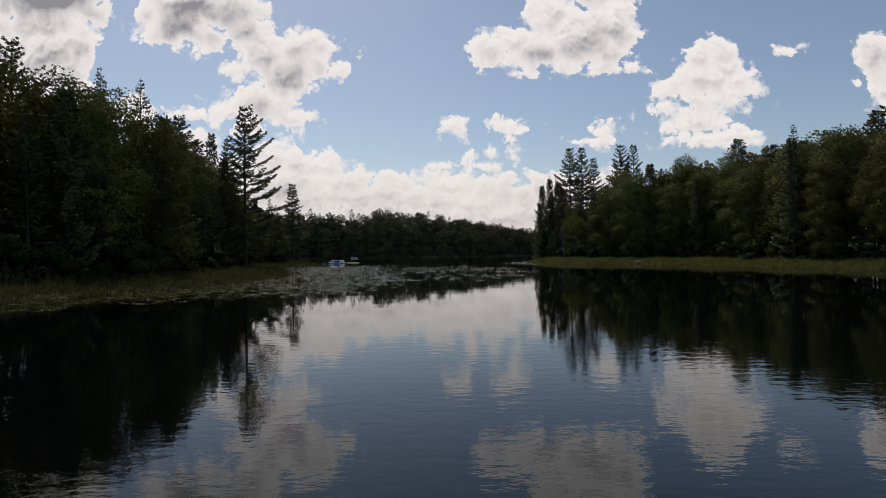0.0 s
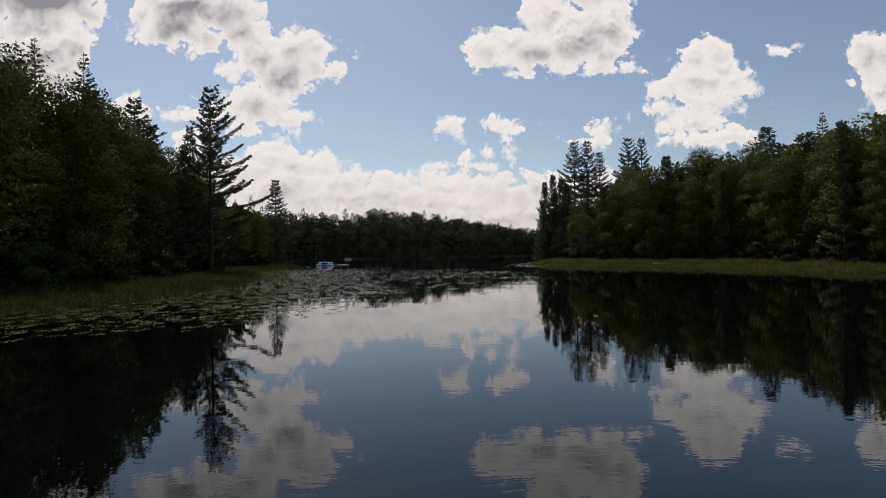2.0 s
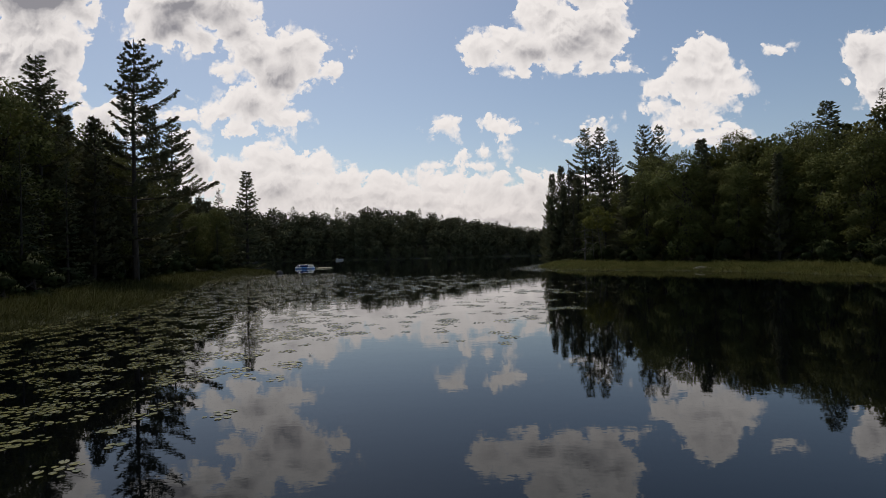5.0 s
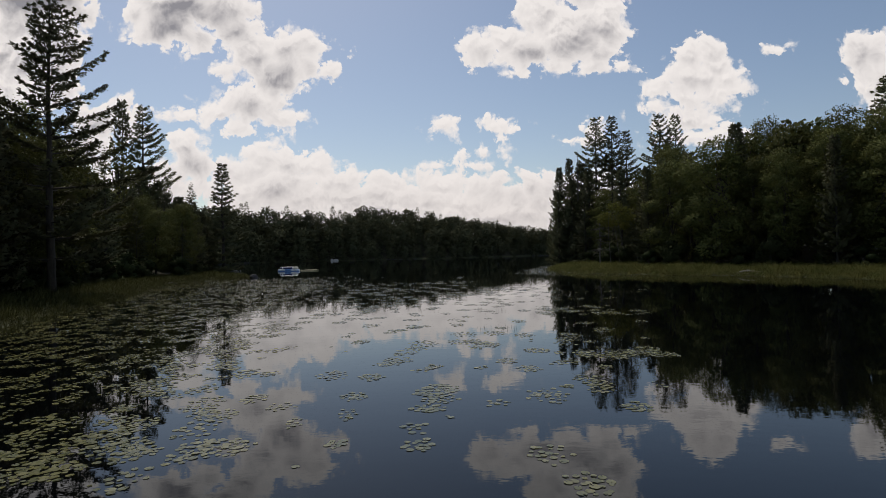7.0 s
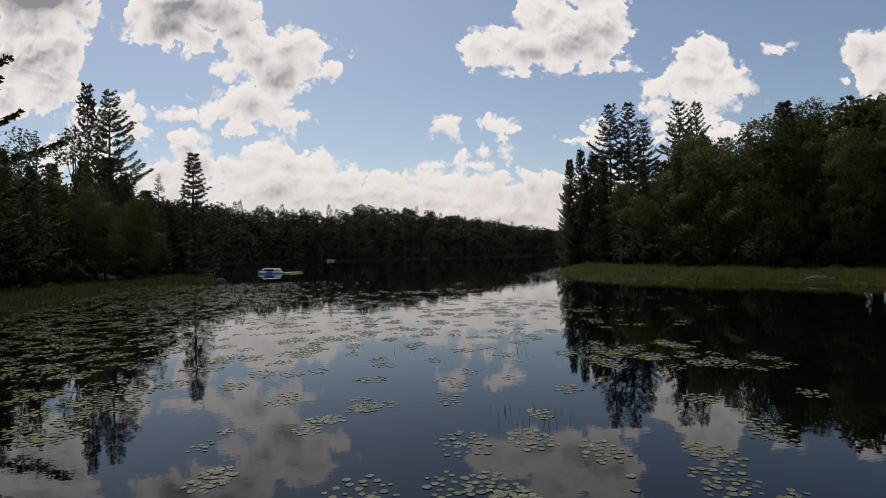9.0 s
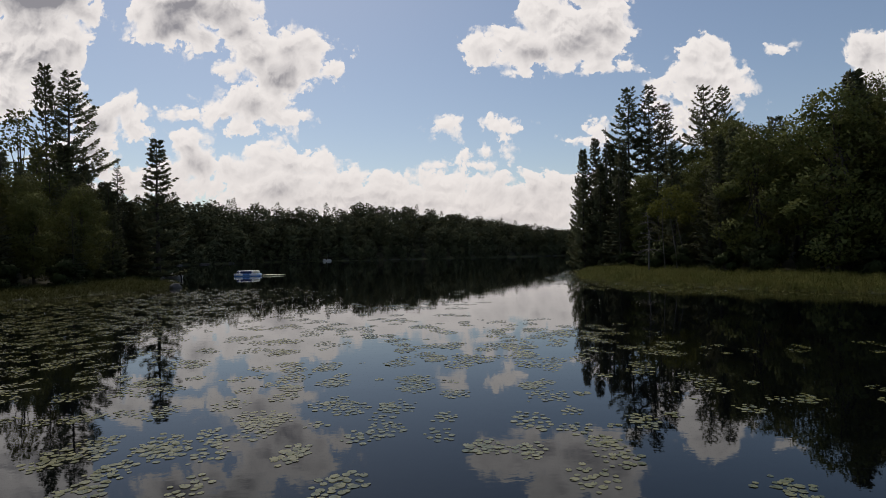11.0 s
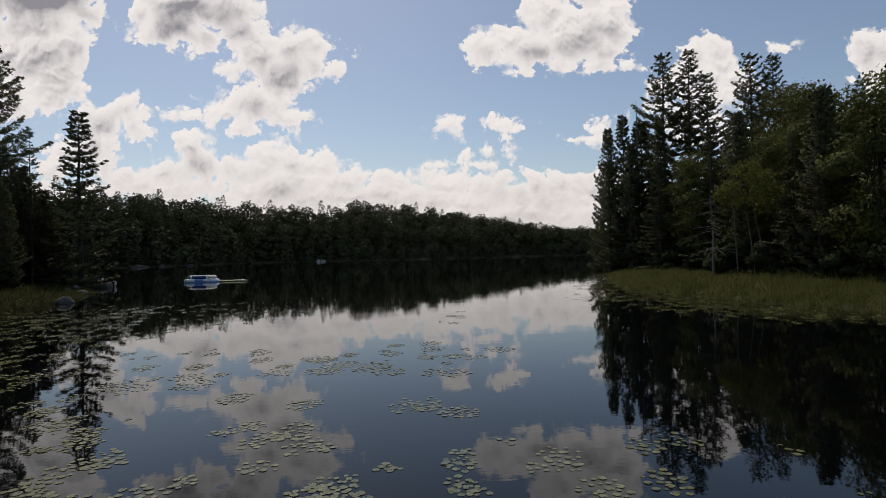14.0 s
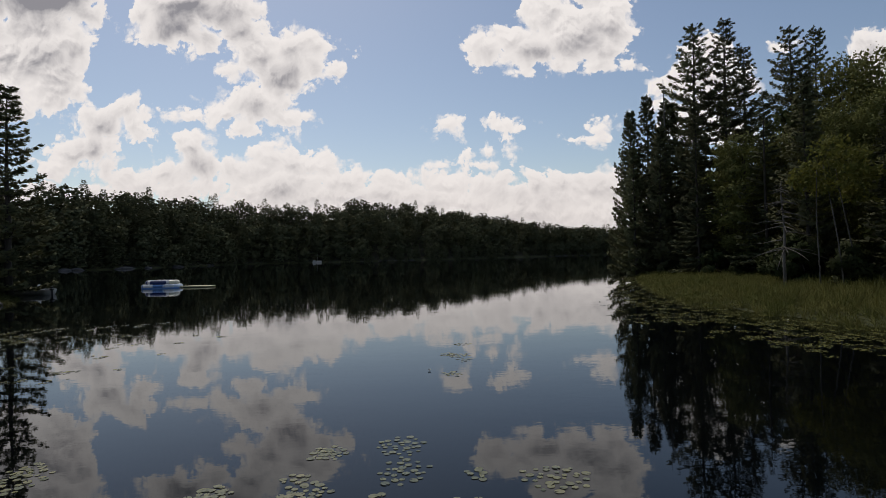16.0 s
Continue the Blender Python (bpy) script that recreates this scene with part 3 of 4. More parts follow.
# ---------------------------------------------------------------- the woods
PINE_LABEL = "tall dark green white pine with level plumed limbs"
SPRUCE_LABEL = "narrow dark spruce with short drooping boughs"
BROAD_LABEL = "dense broad-leaved tree with a rounded dark green crown"
NEAR = dict(
    pine=[build_tree("white_pine", pine_shape(s, h, w, b, 2.3, 0.9), M_NEEDLE, M_BARK, PINE_LABEL, "pine tree")
          for s, h, w, b in ((1, 24, 6.4, 0.20), (2, 27, 5.4, 0.20), (3, 25, 5.8, 0.22))],
    young_pine=[build_tree("white_pine", pine_shape(s, h, w, b, 1.7, 1.2, None, 1.0), M_NEEDLE, M_BARK, "dense dark green white pine clothed to the ground", "pine tree")
                for s, h, w, b in ((26, 20, 4.2, 0.03), (27, 18, 4.6, 0.02))],
    swept_pine=[build_tree("white_pine", pine_shape(s, 24, w, b, 2.6, 0.85, side), M_NEEDLE, M_BARK, "tall white pine with long limbs swept out over the water", "pine tree")
                for s, w, b, side in ((61, 6.6, 0.12, 0.0), (62, 5.6, 0.15, 0.2))],
    lone_pine=[build_tree("white_pine", pine_shape(63, 20, 3.9, 0.05, 2.0, 0.85, None, 1.05), M_NEEDLE, M_BARK, "slim open young pine with upturned limbs", "pine tree")],
    spruce=[build_tree("spruce", spruce_shape(s, h, w, b, 1.7), M_SPRUCE, M_BARK, SPRUCE_LABEL, "spruce tree")
            for s, h, w, b in ((4, 20, 3.6, 0.04), (5, 17, 3.4, 0.06), (6, 22, 3.8, 0.06))],
    broad=[build_tree("maple", broad_shape(s, h, w, b, 1.7, k), M_LEAF, M_BARK, BROAD_LABEL, "tree")
           for s, h, w, b, k in ((7, 19, 4.6, 0.16, 19), (8, 21, 4.2, 0.14, 20), (9, 17, 4.4, 0.12, 18), (10, 22, 5.0, 0.2, 22))],
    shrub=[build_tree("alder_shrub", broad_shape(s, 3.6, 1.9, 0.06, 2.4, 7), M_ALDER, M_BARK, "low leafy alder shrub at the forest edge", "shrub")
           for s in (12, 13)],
    thin_pine=[build_tree("white_pine", pine_shape(s, h, w, b, 0.45), M_NEEDLE, M_BARK, PINE_LABEL, "pine tree") for s, h, w, b in ((14, 25, 4.4, 0.3), (15, 22, 4.0, 0.3))],
    thin_spruce=[build_tree("spruce", spruce_shape(s, h, w, b, 0.35), M_SPRUCE, M_BARK, SPRUCE_LABEL, "spruce tree") for s, h, w, b in ((16, 19, 2.8, 0.1), (17, 21, 3.2, 0.1))],
    airy_broad=[build_tree("maple", broad_shape(s, h, w, b, 1.0, k, 0.36), M_LEAF, M_BARK, "open broad-leaved tree with sky showing between its limbs", "tree") for s, h, w, b, k in ((51, 20, 3.9, 0.3, 13), (52, 20, 3.6, 0.3, 12))],
    thin_broad=[build_tree("maple", broad_shape(s, h, w, b, 0.34, k), M_LEAF, M_BARK, BROAD_LABEL, "tree") for s, h, w, b, k in ((18, 20, 4.8, 0.2, 16), (19, 22, 4.6, 0.25, 16))],
)
HEIGHTS = dict(swept_pine=(24, 24), lone_pine=(20,), young_pine=(20, 18), pine=(24, 27, 25), spruce=(20, 17, 22), broad=(19, 21, 17, 22), shrub=(3.6, 3.6), thin_pine=(25, 22), thin_spruce=(19, 21), thin_broad=(20, 22), airy_broad=(20, 20))
placed, trees = set(), []


def plant(kind, which, x, y, height=None, turn=0.0, group="", wide=1.0, label=""):
    """Stands a tree of that kind on the ground; height is that of its tip above the tree's foot."""
    first = NEAR[kind][which]
    k = (1.0 if height is None else height / HEIGHTS[kind][which])
    size = Vector((k * wide, k * wide, k))
    old = first.scale.copy()
    m = pose(x, y, drop(x, y) - 0.12, 0, 0, turn) @ Matrix.Diagonal((size.x / old.x, size.y / old.y, size.z / old.z, 1))
    if (kind, which) in placed:
        tree = copy_thing(first, m)
    else:
        placed.add((kind, which))
        tree = first
        tree.matrix_basis = m
    trees.append((x, y))
    return tagged(tree, label, "", group)


def to_tip(kind, which, x, y, tip, **more):
    """Plants a tree whose tip stands at that height above the lake."""
    plant(kind, which, x, y, tip - drop(x, y), **more)


# trees that stand out from the rest
for kind, which, x, y, tip in (("young_pine", 0, -64.5, 146, 16.5), ("spruce", 2, -59.5, 145, 16.0), ("young_pine", 1, -54.5, 149, 15.5), ("spruce", 1, -49.5, 151, 14.5)):
    to_tip(kind, which, x, y, tip, turn=70 * which + 15, group="left shore woods", wide=1.4)
to_tip("young_pine", 0, -51.5, 156, 16.5, turn=40, group="shore pines", wide=1.2)
to_tip("swept_pine", 0, -33, 95, 28.2, turn=0, group="shore pines")
to_tip("swept_pine", 1, -44.0, 96, 26.8, turn=-20, group="shore pines", wide=1.15)
to_tip("thin_pine", 1, -74, 182, 42.5, turn=200, group="shore pines", wide=0.55)
to_tip("swept_pine", 1, -67.5, 180, 40.5, turn=10, group="shore pines", wide=0.95)
to_tip("lone_pine", 0, -43.0, 163.5, 23.2, turn=80, group="shore pines", wide=1.3)
for which, x, y, tip in ((0, -70, 174, 24.0), (1, -66, 176, 25.0), (0, -62.5, 175, 21.5), (1, -74, 170, 23.0)):
    to_tip("young_pine", which, x, y, tip, turn=70 * tip, group="shore pines", wide=1.15)
to_tip("spruce", 2, -53.5, 162, 18.3, turn=200, group="shore spruces")
to_tip("spruce", 0, -50.5, 162.5, 15.5, turn=120, group="shore spruces", wide=1.2)
to_tip("young_pine", 1, -47.5, 163, 13.0, turn=20, group="shore pines", wide=1.1)
for kind, which, x, y, tip in (("young_pine", 0, -58.5, 167, 18.2), ("spruce", 2, -60.5, 163, 19.0), ("young_pine", 1, -54.5, 168.0, 17.0), ("spruce", 1, -56.0, 159, 16.0), ("broad", 0, -64.0, 170, 20.0), ("spruce", 1, -51.0, 163.0, 15.5)):
    to_tip(kind, which, x, y, tip, turn=31 * tip, group="left shore woods", wide=1.35)
to_tip("spruce", 0, -47.0, 160, 14.0, turn=320, group="shore spruces", wide=1.2)
to_tip("spruce", 0, -49.9, 164, 19.8, turn=20, group="shore spruces")
to_tip("spruce", 2, -50.3, 84, 31.0, turn=130, group="shore spruces")
to_tip("spruce", 0, -45.5, 86, 30.0, turn=30, group="shore spruces")
to_tip("pine", 2, -45.5, 60, 26.0, turn=70, group="shore pines")
to_tip("broad", 0, -43, 66, 23.0, turn=70, group="left shore woods")
to_tip("broad", 1, -37, 75, 22.0, turn=30, group="left shore woods")
to_tip("broad", 2, -46.5, 110, 23.0, turn=70, group="left shore woods")
to_tip("airy_broad", 0, -65.5, 150, 26.5, turn=90, group="left shore woods")
to_tip("airy_broad", 1, -63, 160, 29.0, turn=190, group="left shore woods")
to_tip("young_pine", 1, -53.5, 131, 15.0, turn=20, group="shore pines", wide=1.1)
to_tip("young_pine", 0, -54, 140, 15.0, turn=150, group="left shore woods", wide=1.4)
to_tip("spruce", 2, -46, 126, 19.5, turn=150, group="shore spruces")
to_tip("pine", 1, 44.4, 181, 35.8, turn=60, group="headland pines")
to_tip("pine", 2, 41.3, 183.5, 36.2, turn=160, group="headland pines")
to_tip("pine", 1, 49.5, 185, 33.0, turn=300, group="headland pines")
to_tip("young_pine", 0, 35.2, 186, 26.3, turn=0, group="headland pines", wide=0.8)
to_tip("young_pine", 1, 32.6, 186, 24.3, turn=90, group="headland pines", wide=0.7)
to_tip("young_pine", 0, 31.2, 180, 17.5, turn=190, group="headland pines", wide=0.9)
to_tip("young_pine", 1, 33.5, 177, 20.0, turn=70, group="headland pines", wide=0.9)
to_tip("young_pine", 0, 36.5, 173, 22.0, turn=10, group="headland pines", wide=0.9)
to_tip("young_pine", 1, 38, 184, 25.0, turn=220, group="headland pines")
to_tip("spruce", 0, 34, 167, 17.0, turn=20, group="headland spruces")
to_tip("spruce", 2, 38, 160, 20.0, turn=50, group="headland spruces")
to_tip("young_pine", 0, 37, 152, 18.5, turn=120, group="headland pines")
to_tip("pine", 2, 60.5, 191, 38.5, turn=250, group="headland pines")
to_tip("pine", 0, 65, 192, 38.5, turn=140, group="headland pines", wide=0.8)
to_tip("broad", 1, 54, 170, 28.5, turn=0, group="headland woods")
to_tip("broad", 2, 50.4, 160, 25.0, turn=0, group="headland woods")
to_tip("broad", 3, 64, 150, 28.5, turn=0, group="headland woods")
to_tip("broad", 0, 75, 145, 29.0, turn=0, group="headland woods")
to_tip("spruce", 2, 83.5, 134, 32.2, turn=0, group="headland spruces")
to_tip("spruce", 0, 111.4, 150, 33.6, turn=0, group="headland spruces")


def wood(x0, x1, y0, y1, deep, tries, gap, kinds, tall, group, seed):
    """Fills a stretch of shore with trees, the front rows full, those behind thinner."""
    r = np.random.default_rng(seed)
    px, py = r.uniform(x0, x1, tries), r.uniform(y0, y1, tries)
    d = inland(px, py) - marsh_width(px, py)
    for x, y, q in zip(px, py, d):
        if not 0.8 < q < deep:
            continue
        if any((x - a) ** 2 + (y - b) ** 2 < gap ** 2 for a, b in trees):
            continue
        kind = kinds[int(r.integers(len(kinds)))]
        if q > 9:
            kind = "thin_" + kind.replace("young_", "")
        which = int(r.integers(len(NEAR[kind])))
        h = tall(x, y, q) * r.uniform(0.86, 1.10) * (0.80 if "spruce" in kind else 1.0)
        plant(kind, which, float(x), float(y), h, float(r.uniform(0, 360)), group, float(r.uniform(0.9, 1.15)))


left_tall = lambda x, y, q: np.interp(y, [20, 60, 90, 112, 128, 165], [19, 20, 19.5, 18.5, 14.5, 12.5]) * (0.82 + 0.18 * min(1, q / 10))
right_tall = lambda x, y, q: (0.80 if 38 < x < 55 and 138 < y < 170 else 1.0) * np.interp(y, [20, 110, 150, 190], [19, 21.5, 22.5, 20]) * (0.80 + 0.20 * min(1, q / 10))
wood(-75, -20, 22, 168, 20, 4200, 3.7, ("broad", "broad", "spruce", "young_pine", "pine", "spruce"), left_tall, "left shore woods", 21)
wood(-110, -36, 120, 200, 26, 1800, 4.4, ("spruce", "spruce", "young_pine", "broad"), left_tall, "left shore woods", 22)
wood(22, 110, 20, 205, 25, 4200, 4.3, ("broad", "broad", "broad", "spruce", "young_pine"), right_tall, "headland woods", 23)

# added pines behind the headland wood, blocking sky gaps mirrored in the water
for k in range(12):
    plant("young_pine", k % 2, 66 + 3.0 * k + (k % 2), 146 - 2.4 * k + 4 * (k % 2), 15.0, 47 * k, "headland pines", 1.3)


def fringe(x0, x1, y0, y1, tries, gap, seed):
    r = np.random.default_rng(seed)
    px, py = r.uniform(x0, x1, tries), r.uniform(y0, y1, tries)
    d = inland(px, py) - marsh_width(px, py)
    done = []
    for x, y, q in zip(px, py, d):
        if -0.8 < q < 3.5 and all((x - a) ** 2 + (y - b) ** 2 > gap ** 2 for a, b in done):
            done.append((x, y))
            plant("shrub", int(r.integers(2)), float(x), float(y), float(r.uniform(2.0, 4.6)), float(r.uniform(0, 360)), "shore shrubs")


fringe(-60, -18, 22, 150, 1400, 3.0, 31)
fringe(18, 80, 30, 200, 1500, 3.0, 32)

# far woods: one mesh a hillside
FAR_SHAPES = [spruce_shape(41, 15, 3.6, 0.05, 0.26, 0.35)[1:], spruce_shape(42, 17, 3.9, 0.08, 0.26, 0.35)[1:], spruce_shape(43, 16, 3.1, 0.05, 0.24)[1:], spruce_shape(44, 18, 3.3, 0.1, 0.24)[1:],
              broad_shape(45, 15, 4.6, 0.06, 0.11, 14)[1:], broad_shape(46, 16, 5.0, 0.05, 0.11, 14)[1:], broad_shape(47, 14, 4.4, 0.04, 0.11, 13)[1:]]


def far_wood(name, x0, x1, y0, y1, deep, tries, gap, mat, label, seed, firs=0.38):
    r = np.random.default_rng(seed)
    px, py = r.uniform(x0, x1, tries), r.uniform(y0, y1, tries)
    d = inland(px, py)
    keep, cells = [], {}
    for i in np.argsort(d):
        if not 0.6 < d[i] < deep:
            continue
        c = (int(px[i] // gap), int(py[i] // gap))
        if all((px[i] - a) ** 2 + (py[i] - b) ** 2 > gap * gap for e in range(-1, 2) for f in range(-1, 2) for a, b in cells.get((c[0] + e, c[1] + f), ())):
            cells.setdefault(c, []).append((px[i], py[i]))
            keep.append(i)
    z = ground_height(px[keep], py[keep])
    sets, ways = [], []
    for i, ground in zip(keep, z):
        leaves, face = FAR_SHAPES[int(r.choice(7, p=[firs / 4] * 4 + [(1 - firs) / 3] * 3))]
        f, k = r.uniform(0, 2 * math.pi), r.uniform(0.78, 1.16) * (0.55 if d[i] < 3 else 1.0) * float(np.interp(px[i], [-130, -40], [1.32, 1.04]))
        turn = np.array([[math.cos(f), -math.sin(f), 0], [math.sin(f), math.cos(f), 0], [0, 0, 1]]) * np.array([[1.25], [1.25], [1.0]])
        sets.append((leaves * k) @ turn.T + np.array([px[i], py[i], ground - 0.3]))
        ways.append(face @ turn.T)
    tagged(new(name, quad_mesh(name, np.concatenate(sets), mat, np.concatenate(ways))), label, "woods", kind="stuff")


# distance haze is put into this leaf colour, lifted and greyed
M_FAR = foliage_material("hazed_far_leaves", (0.100, 0.106, 0.060), (0.114, 0.120, 0.068), 0.05)
M_FAR.node_tree.nodes["Principled BSDF"].inputs["Specular IOR Level"].default_value = 0.02
far_wood("far_woods", -330, -60, 190, 560, 46, 9000, 7.0, M_FAR, "dark mixed woods of spruce and maple on the far shore", 51, 0.5)
far_wood("far_woods", -60, 260, 330, 660, 64, 9000, 7.0, M_FAR, "dark wooded hill across the lake", 52, 0.10)

far_wood("far_thicket", -330, 260, 190, 560, 5, 60000, 4.2, M_FAR, "low dark thicket along the far shore", 53)

# ---------------------------------------------------------------- marsh grass
def grass(name, x0, x1, y0, y1, tries, label, seed, mat, blades=13):
    """Sedge in tussocks: blades that spring from one foot and arch outwards."""
    r = np.random.default_rng(seed)
    px, py = r.uniform(x0, x1, tries), r.uniform(y0, y1, tries)
    d, m = inland(px, py), marsh_width(px, py)
    clump = np.sin(px * 0.9 + 2 * np.sin(py * 0.5)) * np.sin(py * 0.8 + 1.7 * np.sin(px * 0.4))
    ok = (d > -0.7 - 0.5 * clump) & (d < m + 2.5) & (r.random(tries) < 0.75 + 0.25 * clump)
    px, py, d, clump = px[ok], py[ok], d[ok], clump[ok]
    z = np.maximum(ground_height(px, py), -0.15)
    n = len(px)
    grown = r.uniform(0.55, 1.15, n) * (1 + 0.28 * clump) * np.clip(0.70 + d * 0.12, 0.5, 1.1)
    foot = np.repeat(np.stack([px, py, z], 1), blades, 0)
    turn, far = r.uniform(0, 2 * math.pi, n * blades), np.abs(r.normal(0, 0.78, n * blades))
    ray = np.stack([np.cos(turn), np.sin(turn), np.zeros(n * blades)], 1)
    way = ray * far[:, None] + UP
    quads = leaf_quads(foot + ray * 0.05, way, np.repeat(grown, blades) * r.uniform(0.6, 1.05, n * blades), 0.024, r)
    # the blades' tips bend over
    quads[:, 2] += ray * (0.22 * far)[:, None] - UP * (0.10 * far)[:, None]
    tagged(new(name, quad_mesh(name, quads, mat, UP + 0.8 * ray)), label, "marsh grass", kind="stuff")
    return n


# left bank takes the copy with shade in its colour, right bank the lit one
grass("marsh_grass", -50, -16, 20, 172, 62000, "olive sedge along the marshy shore, tree shade in its colour", 61, M_GRASS_SHADED)
grass("marsh_grass", 17, 60, 40, 192, 100000, "bright green sedge on the marshy point", 62, M_GRASS)

# ---------------------------------------------------------------- lily pads
M_PAD = foliage_material("lily_pad_leaf", (0.105, 0.118, 0.034), (0.260, 0.248, 0.084), 0.15)
PAD_TREE = M_PAD.node_tree
PAD_TREE.nodes["Principled BSDF"].inputs["Roughness"].default_value = 0.24
PAD_TREE.nodes["Principled BSDF"].inputs["Specular IOR Level"].default_value = 0.8


def pad_outline(r, sides=8):
    """A round leaf with a notch, one unit in radius; the rim waves a little."""
    f = np.linspace(0.22, 2 * math.pi - 0.22, sides)
    rim = np.stack([np.cos(f), np.sin(f), r.uniform(0.0, 0.03, sides)], 1) * np.array([1.0, r.uniform(0.82, 1.0), 1.0])
    return np.concatenate([[[0.12, 0, 0.0]], rim])


def pad_density(x, y):
    """Clusters of pads to the square metre of water."""
    d = -inland(x, y)
    wide = np.interp(y, [24, 28, 34, 40, 55, 68, 78, 95, 106, 120, 136], [5, 9, 15, 19, 17, 15, 15, 18, 22, 22, 15])
    left = 2.5 * np.clip((wide - d) / (0.24 * wide), 0, 1) * (x < 5) * (y > 22) * (y < 160) * np.interp(y, [22, 30, 40, 118, 128, 137], [0.05, 0.3, 1.0, 0.9, 0.7, 0.0])
    edge = np.interp(y, [100, 107, 118, 126, 135, 150, 172, 186], [1.5, 6, 9, 9.5, 8.5, 5.5, 4, 2])
    right = 3.0 * np.clip((edge - d) / (0.45 * edge), 0, 1) * (x > 5) * np.interp(y, [90, 104, 114, 120, 170, 190], [0.05, 0.25, 0.7, 1.0, 1.0, 0.4])
    middle = np.interp(y, [38, 56, 66, 71, 77, 85, 100, 104, 111, 113], [0.0, 0.10, 0.14, 0.25, 0.62, 0.8, 0.75, 0.45, 0.75, 0.0]) * np.clip((11.5 - x) / 5, 0, 1)
    middle = middle * np.where((x > 4) & (y < 62), 0.25, 1.0) * np.where((x > 5) & (y > 101), 0.12, 1.0)
    drift = np.interp(y, [112, 122, 130, 137], [0.0, 0.5, 0.5, 0.0]) * np.clip((-6 - x) / 4, 0, 1) * (x > -24)
    strip = 0 * x
    for x0, x1, y0, y1, k in ((-1, 7, 56, 66, 0.45), (-3, 3, 53, 57, 0.2), (-5, 1, 63, 71, 0.15), (5, 9, 61.5, 63.5, 1.3), (7, 12.5, 73, 76, 1.8), (8.5, 12, 77, 78.2, 1.2), (9, 14, 83, 84.5, 1.2), (9.5, 20, 89, 91.3, 0.6), (8, 12, 91, 98, 0.3)):
        strip = strip + k * ((x > x0) & (x < x1) & (y > y0) & (y < y1))
    patch = 0.95 + 0.6 * np.sin(x * 0.75 + 1.9 * np.sin(y * 0.33)) * np.sin(y * 0.63 + 1.2 * np.sin(x * 0.41))
    return np.where(d > 0.2, left + right + strip + (middle + drift) * np.clip(patch, 0, 2), 0)


def lily_pads(seed):
    r = np.random.default_rng(seed)
    tries = 60000
    x0, x1, y0, y1 = -38, 34, 22, 190
    cx, cy = r.uniform(x0, x1, tries), r.uniform(y0, y1, tries)
    rate = pad_density(cx, cy) * (x1 - x0) * (y1 - y0) / tries
    ok = r.random(tries) < rate
    cx, cy = cx[ok], cy[ok]
    at = []
    for a, b in zip(cx, cy):
        n = int(1 + (34 if abs(a - 2) < 9 and b > 52 else 15) * r.random() ** 0.9)
        k = np.arange(n)
        f, wide = k * 2.4 + r.uniform(0, 6.3), 0.076 * np.sqrt(k + 0.15) * r.uniform(0.9, 1.25)
        p = np.stack([wide * np.cos(f) * r.uniform(0.8, 1.15), wide * np.sin(f) * r.uniform(1.0, 1.7)], 1) + r.normal(0, 0.03, (n, 2)) + (a, b)
        at.append(p)
    at = np.concatenate(at)
    at = at[inland(at[:, 0], at[:, 1]) < -0.1]
    near = (np.abs(at[:, 0] - 2.5) < 4.0) & (at[:, 1] > 84) & (at[:, 1] < 108)
    shapes = [pad_outline(r) for _ in range(5)]
    fan = [(0, k, k + 1) for k in range(1, 8)]
    meshes = [mesh_from("lily_pad", s, fan, M_PAD) for s in shapes]
    single = np.flatnonzero(near)[:280]
    for i in single:
        ob = tagged(new("lily_pad", meshes[int(r.integers(5))]), "round green lily pad floating on the lake", "lily pad", "floating lily pads")
        size = float(r.uniform(0.042, 0.088))
        ob.matrix_basis = pose(float(at[i, 0]), float(at[i, 1]), 0.006 + 0.006 * float(r.random()), 0, 0, float(r.uniform(0, 360))) @ Matrix.Diagonal((size, size, size, 1))
    rest = np.setdiff1d(np.arange(len(at)), single)
    n = len(rest)
    f, size = r.uniform(0, 2 * math.pi, n), r.uniform(0.042, 0.090, n)
    base = np.stack(shapes)[r.integers(0, 5, n)] * size[:, None, None]
    x = base[:, :, 0] * np.cos(f)[:, None] - base[:, :, 1] * np.sin(f)[:, None] + at[rest, 0][:, None]
    y = base[:, :, 0] * np.sin(f)[:, None] + base[:, :, 1] * np.cos(f)[:, None] + at[rest, 1][:, None]
    lift = r.uniform(0.0, 0.055, n)[:, None] * (base[:, :, 0] + size[:, None])
    z = base[:, :, 2] + lift + r.uniform(0.003, 0.008, n)[:, None]
    verts = np.stack([x, y, z], 2).reshape(-1, 3)
    faces = (np.array(fan)[None] + (np.arange(n) * 9)[:, None, None]).reshape(-1, 3)
    tagged(new("lily_pads", mesh_from("lily_pads", verts, faces, M_PAD)), "drifts of green and yellowing lily pads on the water", "lily pads", kind="stuff")
    return n


lily_pads(71)


# water lily flowers
def flowers(seed):
    r = np.random.default_rng(seed)
    x, y = r.uniform(-30, 30, 900), r.uniform(30, 170, 900)
    ok = (r.random(900) < pad_density(x, y) * 0.10)
    x, y = x[ok], y[ok]
    sets = []
    for a, b in zip(x, y):
        f = np.linspace(0, 2 * math.pi, 9)[:8]
        way = np.stack([np.cos(f), np.sin(f), np.full(8, 0.8)], 1)
        sets.append(leaf_quads(np.repeat([[a, b, 0.02]], 8, 0), way, 0.075, 0.04, r))
    tagged(new("water_lilies", quad_mesh("water_lilies", np.concatenate(sets), M_PETAL)), "small white water lily flowers among the pads", "water lilies", kind="stuff")


